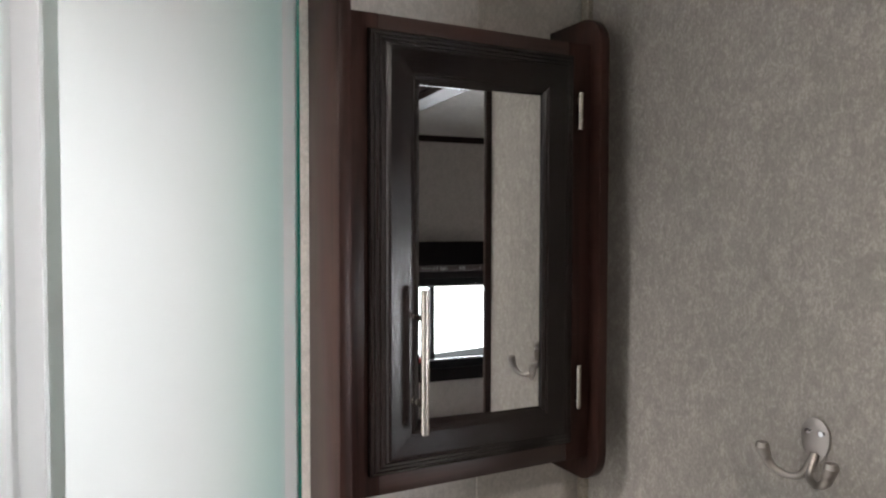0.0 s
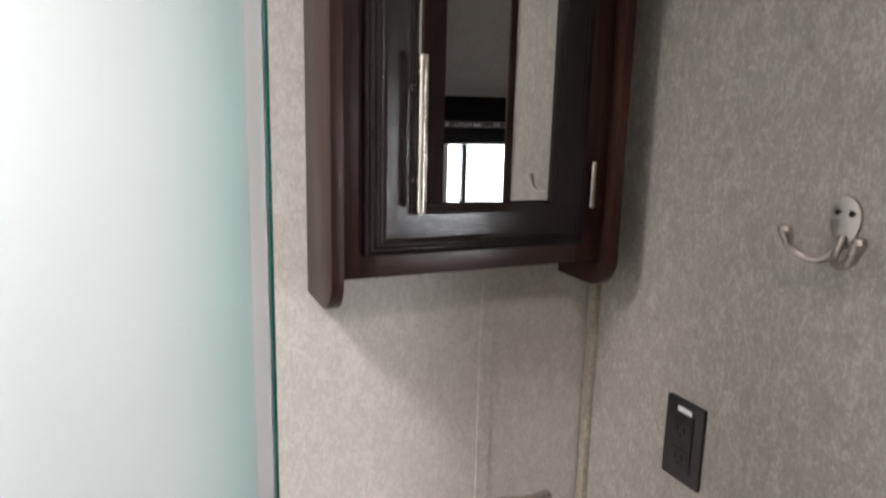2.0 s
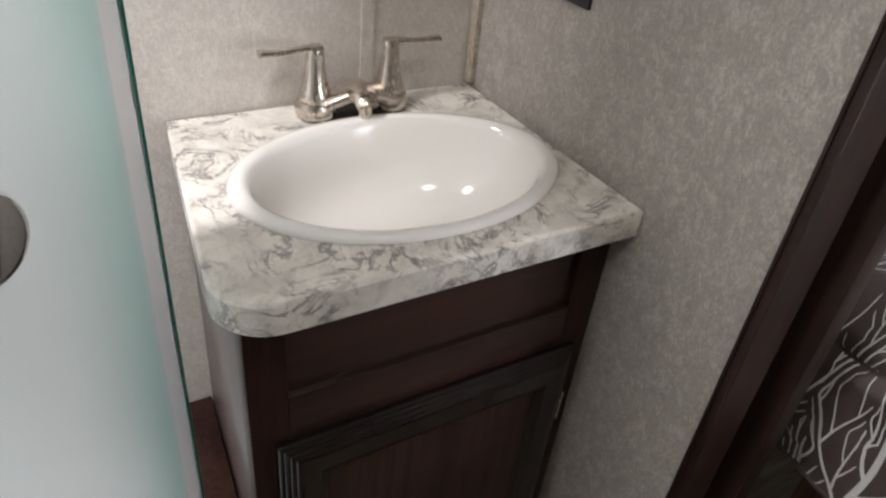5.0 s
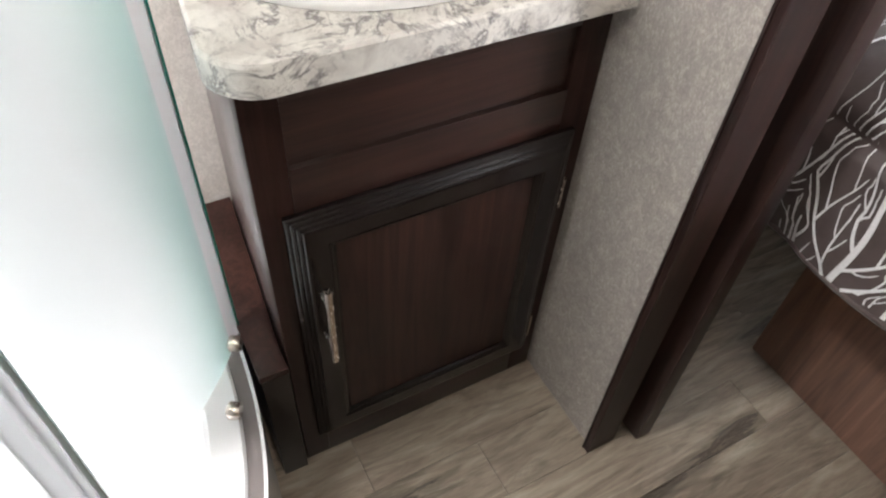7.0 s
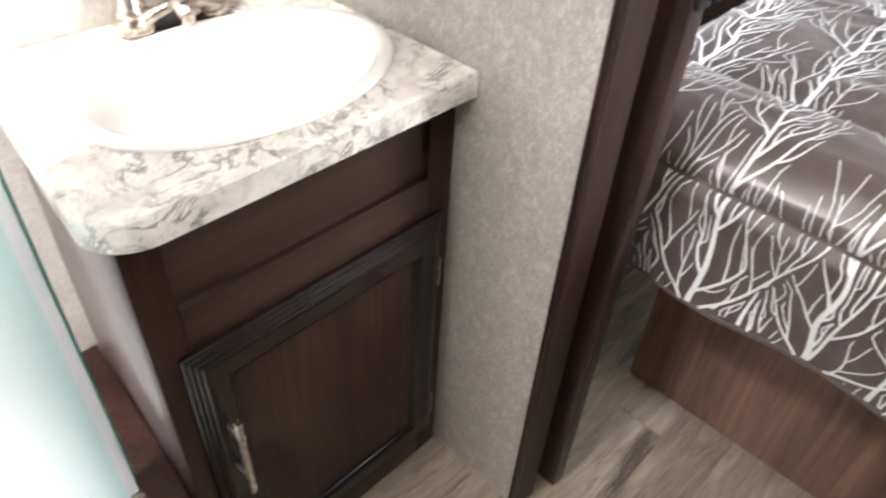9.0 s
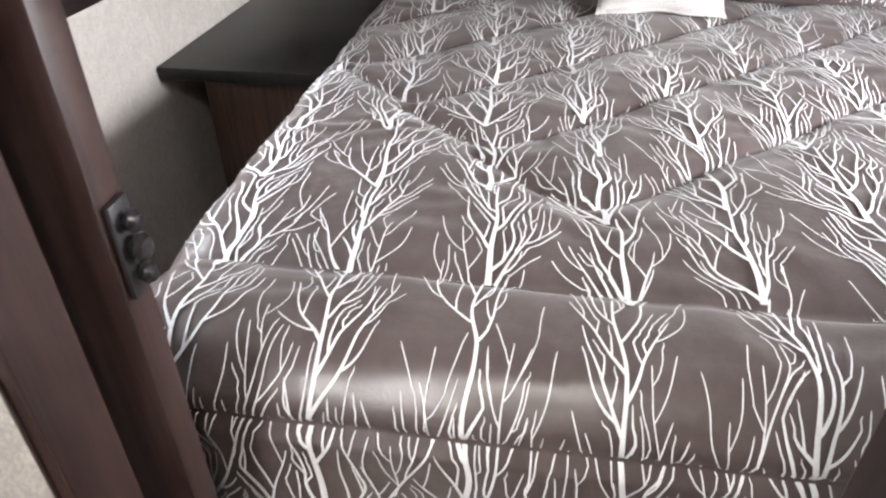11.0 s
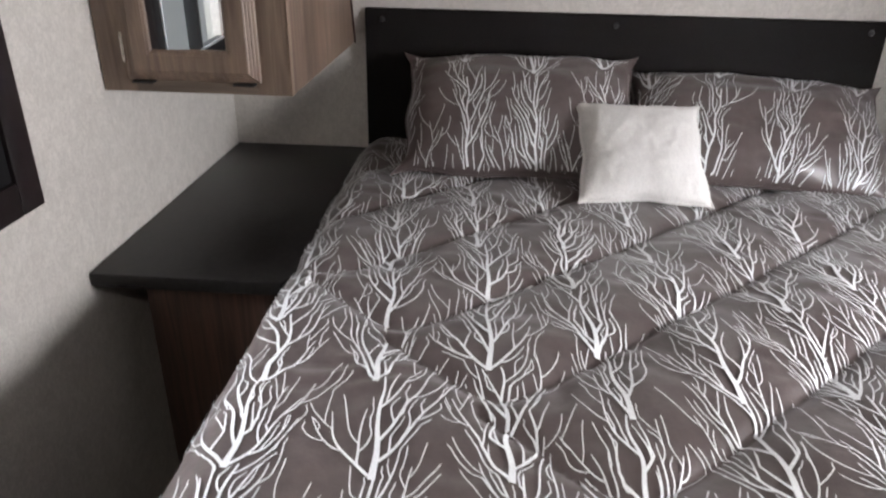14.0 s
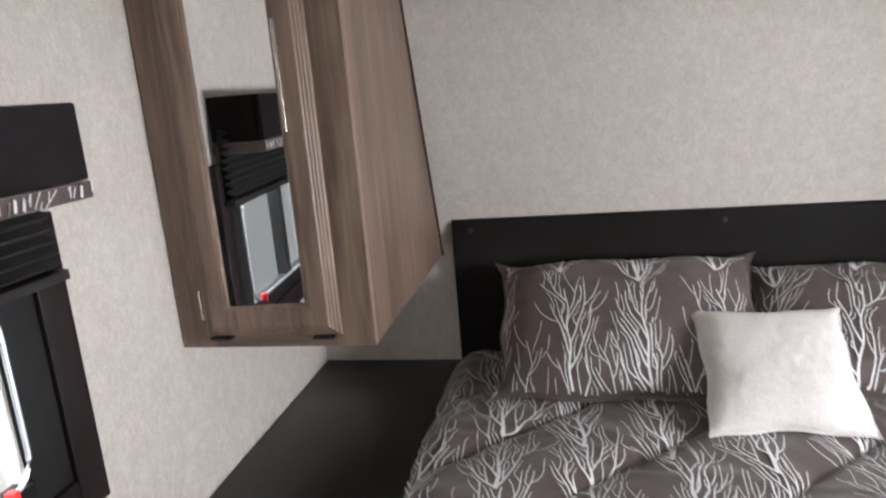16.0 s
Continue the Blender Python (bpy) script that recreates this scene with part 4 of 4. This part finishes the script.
def bedspread():
    L, W = BX1 - BX0, BY1 - BY0
    t = thing("bedspread", (2.6, 0.41, BZ), "taupe satin quilted bedspread printed with white branching trees, on the bed", "bedspread")
    us = list(np.arange(-DROP + 0.0, L + 0.001, 0.011))
    vs = list(np.arange(-DROP, W + DROP + 0.001, 0.011))
    fn = lambda u, v: quilt_point(u, v)
    sheet(fn, us, vs, "sateen", "quilt", t)
    rng = random.Random(4)
    bases = []
    for col in range(-2, 12):
        u, tall = -DROP - 0.012 + rng.uniform(0.0, 0.02), rng.uniform(0.40, 0.45)
        while u < L:
            v = 0.305 + col * 0.181 - 0.08 * max(0.0, u) + rng.uniform(-0.008, 0.008)
            bases.append((u, v, tall + 0.015, -0.07))
            u += tall
            tall = rng.uniform(0.17, 0.25)
        bases.append((-DROP - 0.04, 0.305 + (col + 0.5) * 0.181 + rng.uniform(-0.02, 0.02), rng.uniform(0.10, 0.16), 0.0))
    lines = Grove(rng).plant(bases)
    up = lambda a, b: -quilt_normal(fn, a, b) if quilt_normal(fn, 0.5, 0.5).z < 0 else quilt_normal(fn, a, b)
    print_branches(fn, up, lines, lambda a, b: -DROP + 0.003 < a < L - 0.01 and -DROP + 0.003 < b < W + DROP - 0.003, "branch_print", t, 0.0025)
    # piping along the hem
    hem = [fn(-DROP, v) for v in vs]
    part("hem", tube([p for p in hem[::3]], 0.004, 8), "sateen", t)


bedspread()


def pillow(name, label, category, group, place, w, h, thick, mat, tree=False, seed=0, lean_print=0.0, sag=0.0):
    """place: matrix from the pillow's own plane (x across, y up, z out) to the world."""
    at = place @ Vector((0, -h / 2, 0))
    t = thing(name, at, label, category, group)
    rng = random.Random(seed)
    ph = rng.uniform(0, 9)

    def surf(a, b, s):
        # a, b in -1..1
        ex = max(0.0, 1 - abs(a) ** 3.2) ** 0.62
        ey = max(0.0, 1 - abs(b) ** 3.0) ** 0.62
        pinch = 1 - 0.055 * abs(b) ** 3 * abs(a) ** 4 * (1 - abs(a * b) ** 12) - 0.02 * (1 - abs(b)) * abs(a) ** 6
        pinch2 = 1 - 0.085 * abs(a) ** 3 * abs(b) ** 4 * (1 - abs(a * b) ** 12) - (sag * (0.5 + 0.5 * a) if b > 0 else 0.0) * abs(b)
        z = s * thick / 2 * ex * ey
        if not tree:
            pinch, pinch2 = 1 - 0.07 * (1 - b * b) * abs(a) ** 6, 1 - 0.075 * (1 - a * a) * abs(b) ** 6
        pinch += 0.018 * math.sin(b * 7 + ph) * abs(a) ** 6
        ear = (0.07 if tree else 0.04) * abs(a * b) ** 10
        pinch += ear
        pinch2 += 0.022 * math.sin(a * 6 + 2 * ph) * abs(b) ** 6 + ear
        z += s * ((0.07 if tree else 0.03) * thick * noise.noise(Vector((a * 3 + ph, b * 4, s))) + 0.003 * noise.noise(Vector((a * 11, b * 11 + ph, s)))) * min(1, ex * ey * 2)
        return place @ Vector((a * w / 2 * pinch, b * h / 2 * pinch2, z))
    n = 44
    av = [-1 + 2 * i / n for i in range(n + 1)]
    bm = bmesh.new()
    grid = {}
    for s in (1, -1):
        for i, a in enumerate(av):
            for j, b in enumerate(av):
                edge = i in (0, n) or j in (0, n)
                if edge and s == -1:
                    grid[s, i, j] = grid[1, i, j]
                else:
                    grid[s, i, j] = bm.verts.new(surf(a, b, s if not edge else 0))
    for s in (1, -1):
        for i in range(n):
            for j in range(n):
                q = [grid[s, i, j], grid[s, i + 1, j], grid[s, i + 1, j + 1], grid[s, i, j + 1]]
                bm.faces.new(q if s == 1 else q[::-1])
    o = part("cover", bm, mat, t)
    shade(o, 80)
    if tree:
        fn = lambda u, v: surf(max(-1, min(1, v / (w / 2))), max(-1, min(1, u / (h / 2))), 1)
        bases = []
        v = -w / 2 - 0.02
        k = 0
        while v < w / 2 + 0.05:
            bases.append((-h / 2 - 0.13 - 0.05 * (k % 2), v, 0.39 + 0.06 * (k % 2), lean_print))
            bases.append((-h / 2 + 0.28 + 0.05 * (k % 2), v + 0.3 * lean_print, 0.26, lean_print))
            v += 0.195
            k += 1
        lines = Grove(rng).plant(bases, 0.88)
        out = (place.to_3x3() @ Vector((0, 0, 1))).normalized()
        print_branches(fn, lambda a, b: out, lines, lambda a, b: abs(a) < h / 2 * 0.985 and abs(b) < w / 2 * 0.97, "branch_print", t, 0.0028)
    # seam cord round the edge
    ring = [surf(a, -1, 0) for a in av] + [surf(1, b, 0) for b in av[1:]] + [surf(a, 1, 0) for a in av[::-1][1:]] + [surf(-1, b, 0) for b in av[::-1][1:]]
    part("piping", tube(ring, 0.003, 6), mat, t)
    return t


def lean(bottom, y, top, dy=0.0):
    """A plane from a bottom line (x, z) to a top line (x, z), centred at y, facing the foot of the bed."""
    b, tt = Vector((bottom[0], y, bottom[1])), Vector((top[0], y + dy, top[1]))
    up = (tt - b).normalized()
    across = Vector((0, -1, 0))
    out = across.cross(up).normalized()
    across = up.cross(out)
    c = (b + tt) / 2
    return Matrix(((across.x, up.x, out.x, c.x), (across.y, up.y, out.y, c.y), (across.z, up.z, out.z, c.z), (0, 0, 0, 1))), (tt - b).length


pl, hh = lean((3.32, 0.810), 0.712, (3.590, 1.035), 0.0)
pillow("pillow", "taupe satin pillow with white tree print, leaning by the nightstand", "pillow", "pillows on the bed", pl, 0.64, 0.40, 0.165, "sateen", True, 3, -0.06, -0.05)
pl, hh = lean((3.33, 0.805), 0.065, (3.61, 0.985), -0.03)
pillow("pillow", "taupe satin pillow printed with white trees, propped behind the small cushion", "pillow", "pillows on the bed", pl, 0.70, 0.39, 0.165, "sateen", True, 8, 0.22, -0.10)
pl, hh = lean((3.150, 0.797), 0.40, (3.400, 0.97), 0.0)
pillow("cushion", "small square off-white linen cushion leaning on the pillows", "cushion", "", pl, 0.325, 0.325, 0.10, "cushion", False, 5)


def headboard():
    t = thing("headboard", (3.68, 0.41, 0.74), "low black-brown vinyl headboard with buttons, fixed to the head wall", "headboard")
    part("panel", box(3.662, XH - 0.002, -0.338, 1.183, 0.70, 1.180, 0.006, seg=3), "headboard", t)
    part("piping", tube([(3.664, -0.345, 1.176), (3.664, 1.175, 1.176)], 0.004, 8), "headboard", t)
    for y in (1.130, 0.438, -0.29):
        part("button", lathe([(0, 0.005), (0.006, 0.004), (0.009, 0.0), (0, 0)], Matrix.Translation((3.661, y, 1.148)) @ pose(0, 0, 0, 0, -90, 0), 16), "black", t)


headboard()


def nightstand():
    t = thing("nightstand", (3.22, 1.41, 0.0), "walnut-brown built-in nightstand with a charcoal top, beside the bed", "nightstand")
    part("front_panel", box(2.775, 2.790, 1.215, YA - 0.105, 0.0, 0.705, 0.002), "walnut", t)
    part("side_panel", box(2.790, XH - 0.003, 1.200, 1.215, 0.0, 0.705, 0.002), "walnut", t)
    part("side_panel", box(2.790, XH - 0.003, YA - 0.120, YA - 0.105, 0.0, 0.705, 0.002), "walnut", t)
    pts = [(2.745, YA - 0.003), (2.745, 1.215), (2.785, 1.185), (XH - 0.002, 1.185), (XH - 0.002, YA - 0.003)]
    part("top", prism(pts, 0.032, pose(0, 0, 0.706), bevel=0.004), "charcoal", t, "charcoal laminate top")


nightstand()


def wall_cabinet():
    t = thing("wall_cabinet", (3.32, 1.42, 1.075), "taupe oak wall cabinet with tall mirrored door, over the nightstand", "cabinet")
    x0, x1, y0, y1, z0, z1 = 2.945, XH - 0.003, 1.216, YA - 0.003, 1.078, ZC - 0.004
    outline = [(x0 + 0.018, z0), (x1 - 0.03, z0), (head_x(z1) - 0.033, z1), (x0 + 0.018, z1)]
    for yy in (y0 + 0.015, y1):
        part("side_panel", prism(outline, 0.015, Matrix(((1, 0, 0, 0), (0, 0, -1, yy), (0, 1, 0, 0), (0, 0, 0, 1))), bevel=0.0008), "oak_shaded", t)
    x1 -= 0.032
    part("bottom", box(x0 + 0.018, x1, y0 + 0.015, y1 - 0.015, z0, z0 + 0.015), "oak_shaded", t)
    part("corner_trim", box(x0 - 0.001, x0 + 0.0195, y0 - 0.0015, y0 + 0.002, z0, z1, 0.001), "oak", t)
    part("wall_trim", tube([(x1 - 0.003, y0 - 0.001, z0), (head_x(z1) - 0.034, y0 - 0.001, z1)], 0.0045, 8), "casing", t)
    part("face_stile", box(x0, x0 + 0.018, y0 + 0.002, 1.290, z0, z1, 0.001), "oak", t)
    part("face_stile", box(x0, x0 + 0.018, 1.550, y1, z0, z1, 0.001), "oak", t)
    part("face_rail", box(x0, x0 + 0.018, 1.290, 1.550, z0, 1.12, 0.001), "oak_h", t)
    part("face_rail", box(x0, x0 + 0.018, 1.290, 1.550, 2.0, z1, 0.001), "oak_h", t)
    door = raised_door(1.278, 1.562, 1.105, 2.02, x0 - 0.001, x0 - 0.021, 0.066, t, "door", "oak", mirror=True, axis="x")
    bar_handle((x0 - 0.046, 1.322, 1.69), (x0 - 0.046, 1.322, 1.50), (0.03, 0, 0), door, 0.0035)
    hinge((x0 - 0.006, 1.566, 1.14), (x0 - 0.006, 1.566, 1.20), 0.004, door)
    for y in (1.312, 1.528):
        part("bumper", box(x0 - 0.022, x0 - 0.002, y - 0.022, y + 0.022, 1.1, 1.1045), "black", door)


wall_cabinet()


def rv_window(name, label, yw, out, x0, x1, z0, z1, mid=None):
    """A dark window in a wall face at yw; out is +1 or -1, towards the outside."""
    t = thing(name, ((x0 + x1) / 2, yw, z0), label, "window")
    d0, d1 = sorted((yw - out * 0.016, yw + out * 0.0))
    bw = 0.062
    def bx(a0, a1, c0, c1, e0, e1, bev, bm=None):
        lo, hi = sorted((yw - out * e0, yw - out * e1))
        return box(a0, a1, lo, hi, c0, c1, bev, bm=bm)
    bm = bx(x0, x0 + bw, z0, z1, 0.0, 0.020, 0.004)
    bx(x1 - bw, x1, z0, z1, 0.0, 0.020, 0.004, bm)
    bx(x0 + bw, x1 - bw, z0, z0 + bw, 0.0, 0.020, 0.004, bm)
    bx(x0 + bw, x1 - bw, z1 - bw, z1, 0.0, 0.020, 0.004, bm)
    part("outer_frame", bm, "window_board", t)
    # inner rounded frame
    gx0, gx1, gz0, gz1, r = x0 + 0.085, x1 - 0.135, z0 + 0.105, z1 - 0.10, 0.05
    bm = bx(x0 + bw, gx0, z0 + bw, z1 - bw, -0.02, 0.012, 0.002)
    bx(gx1, x1 - bw, z0 + bw, z1 - bw, -0.02, 0.012, 0.002, bm)
    bx(gx0, gx1, z0 + bw, gz0, -0.02, 0.012, 0.002, bm)
    bx(gx0, gx1, gz1, z1 - bw, -0.02, 0.012, 0.002, bm)
    part("inner_frame", bm, "window_black", t)
    lo, hi = sorted((yw + out * 0.028, yw + out * 0.032))
    mid = (gx0 + gx1) / 2 if mid is None else mid
    for a, b in ((x0 + bw, mid - 0.01), (mid + 0.01, x1 - bw)):
        p = part("pane", box(a, b, lo, hi, z0 + bw, z1 - bw), "pane", t, smooth=False)
        p.visible_shadow = False
    part("mullion", bx(mid - 0.012, mid + 0.012, z0 + bw, z1 - bw, -0.028, 0.010, 0.002), "black", t)
    ring = []
    for cx, cz, a0 in ((gx1 - r, gz1 - r, 0), (gx0 + r, gz1 - r, 90), (gx0 + r, gz0 + r, 180), (gx1 - r, gz0 + r, 270)):
        for k in range(7):
            a = radians(a0 + 15 * k)
            ring.append((cx + r * math.cos(a), yw - out * 0.013, cz + r * math.sin(a)))
    ring.append(ring[0])
    for xx in (gx0 + 0.06, gx1 - 0.05):
        lo, hi = sorted((yw - out * 0.014, yw - out * 0.030))
        part("latch", box(xx - 0.007, xx + 0.007, lo, hi, gz0 - 0.006, gz0 + 0.016, 0.003), "red", t, "red emergency latch")
    part("seal", tube(ring, 0.004, 8), "aluminium", t)
    return t


rv_window("window", "black-framed sliding window under a valance, daylight outside", YA, 1, 1.76, 2.642, 0.938, 1.420)
rv_window("window", "black-framed sliding window in the far bedroom wall", YS, -1, 1.88, 2.80, 0.90, 1.46, 2.09)


def pleated_blind():
    t = thing("pleated_blind", (2.2, YA - 0.03, 1.33), "black pleated window blind pulled up under the valance", "blind")
    bm = bmesh.new()
    n = 9
    z0, z1 = 1.335, 1.50
    for i in range(n):
        za, zb_ = z0 + (z1 - z0) * i / n, z0 + (z1 - z0) * (i + 1) / n
        zm = (za + zb_) / 2
        pts = [(YA - 0.022, za), (YA - 0.046, zm), (YA - 0.022, zb_)]
        place = Matrix(((0, 0, 1, 1.80), (1, 0, 0, 0), (0, 1, 0, 0), (0, 0, 0, 1)))
        prism(pts, 0.812, place, bm)
    part("pleats", bm, "black_soft", t, smooth=False)
    part("bottom_rail", box(1.795, 2.62, YA - 0.048, YA - 0.020, 1.318, 1.334, 0.003), "black", t)


pleated_blind()


def valance(name, label, ywall, out, x0, x1, z0, z1):
    t = thing(name, ((x0 + x1) / 2, ywall, z0), label, "valance")
    lo, hi = sorted((ywall - out * 0.115, ywall - out * 0.002))
    f0, f1 = sorted((ywall - out * 0.130, ywall - out * 0.115))
    bm = box(x0, x1, f0, f1, z0 + 0.026, z1, 0.005)
    box(x0, x0 + 0.014, lo, hi, z0 + 0.026, z1, 0.004, bm=bm)
    box(x1 - 0.014, x1, lo, hi, z0 + 0.026, z1, 0.004, bm=bm)
    box(x0 + 0.014, x1 - 0.014, lo, hi, z1 - 0.014, z1, 0.003, bm=bm)
    part("board", bm, "valance", t)
    bm = box(x0 - 0.001, x1 + 0.001, f0 - 0.001, f1 + 0.001, z0, z0 + 0.025, 0.004)
    box(x0 - 0.001, x0 + 0.014, lo, hi, z0, z0 + 0.025, 0.003, bm=bm)
    box(x1 - 0.014, x1 + 0.001, lo, hi, z0, z0 + 0.025, 0.003, bm=bm)
    part("fabric_band", bm, "sateen", t, "taupe printed fabric band")
    rng = random.Random(12)
    bases = []
    x = x0
    yf = f0 - 0.003 if out > 0 else f1 + 0.003
    while x < x1:
        bases.append((-0.05, x, 0.13, 0.3))
        x += 0.12
    lines = Grove(rng).plant(bases, 0.7)
    fn = lambda u, v: Vector((v, yf, z0 + u))
    print_branches(fn, lambda a, b: Vector((0, -out, 0)), lines, lambda a, b: 0.001 < a < 0.024 and x0 < b < x1, "branch_print", t, 0.0005)


valance("valance", "dark brown upholstered window valance with a printed fabric band", YA, 1, 1.72, 2.598, 1.442, 1.575)
valance("valance", "dark brown upholstered window valance over the far window", YS, -1, 1.84, 2.84, 1.440, 1.575)


# ---- outside ----
structure("ground", box(-60, 60, -60, 60, -1.2, -1.0), material("gravel_lot", (0.42, 0.41, 0.4), 0.9))


def trailer(name, x, y, z, w, d, h, mat):
    t = thing(name, (x, y, z), "parked white travel trailer outside", "trailer", "trailers outside")
    part("body", box(x - w / 2, x + w / 2, y - d / 2, y + d / 2, z + 0.6, z + h, 0.12, seg=3), mat, t)
    s = -1 if y > 0 else 1
    yf = y + s * d / 2
    for k in (-0.3, 0.25):
        part("window", box(x + k * w - 0.45, x + k * w + 0.45, min(yf, yf + s * 0.02), max(yf, yf + s * 0.02), z + 1.5, z + 2.15, 0.01), "black", t)
    part("stripe", box(x - w / 2 + 0.2, x + w / 2 - 0.2, min(yf - s * 0.01, yf + s * 0.015), max(yf - s * 0.01, yf + s * 0.015), z + 2.5, z + 2.85, 0.005), "stripe_blue", t)
    part("skirt", box(x - w / 2 + 0.1, x + w / 2 - 0.1, min(yf - s * 0.01, yf + s * 0.015), max(yf - s * 0.01, yf + s * 0.015), z + 0.62, z + 1.15, 0.005), "stripe_grey", t)
    for k in (-0.1, 0.06):
        part("wheel", lathe([(0, -0.12), (0.3, -0.12), (0.36, -0.08), (0.36, 0.08), (0.3, 0.12), (0, 0.12)], Matrix.Translation((x + k * w, yf + s * 0.0, z + 0.36)) @ pose(0, 0, 0, 90, 0, 0), 28), "black", t)
    return t


M["stripe_blue"] = material("blue_stripe", (0.03, 0.09, 0.35), 0.4)
M["stripe_grey"] = material("grey_skirt", (0.22, 0.23, 0.24), 0.5)
M["trailer"] = material("trailer_siding", (0.78, 0.79, 0.8), 0.4)
trailer("trailer", 3.2, 6.5, -1.0, 7.0, 2.4, 3.4, "trailer")
trailer("trailer", 3.6, -6.2, -1.0, 7.5, 2.4, 3.4, "trailer")


# ---- floor planks ----
def planks():
    rows = {}
    made = {}
    rng = random.Random(9)
    y = 1.122 + 0.115 * 5
    k = 0
    while y > YS - 0.12:
        y0, y1 = y, y + 0.115
        start = {5: 1.12, 6: 1.335}.get(k, None)
        L = 0.914
        off = start if start is not None else 1.12 + (k * 0.37) % L
        x = off - L * 3
        while x < XH:
            a, b = max(x, XW), min(x + L, XH)
            if b - a > 0.02 and min(y1, YA) - max(y0, YS) > 0.01:
                c0, c1 = max(y0, YS), min(y1, YA)
                key = (round(b - a, 3), round(c1 - c0, 3))
                if key not in made:
                    bm = bmesh.new()
                    w, d = key
                    g, c = 0.0003, 0.0006
                    lo = [bm.verts.new(p) for p in ((g, g, -0.004), (w - g, g, -0.004), (w - g, d - g, -0.004), (g, d - g, -0.004))]
                    mi = [bm.verts.new(p) for p in ((g, g, -c), (w - g, g, -c), (w - g, d - g, -c), (g, d - g, -c))]
                    hi = [bm.verts.new(p) for p in ((g + c, g + c, 0), (w - g - c, g + c, 0), (w - g - c, d - g - c, 0), (g + c, d - g - c, 0))]
                    for q, r_ in ((lo, mi), (mi, hi)):
                        for i in range(4):
                            j = (i + 1) % 4
                            bm.faces.new((q[i], q[j], r_[j], r_[i]))
                    bm.faces.new(hi)
                    me = bpy.data.meshes.new("plank")
                    bm.to_mesh(me)
                    bm.free()
                    me.materials.append(M["plank"])
                    made[key] = me
                ob = new("plank", made[key])
                ob.location = (a, c0, 0.0)
                ob.parent = floor
            x += L
        y -= 0.115
        k += 1


planks()
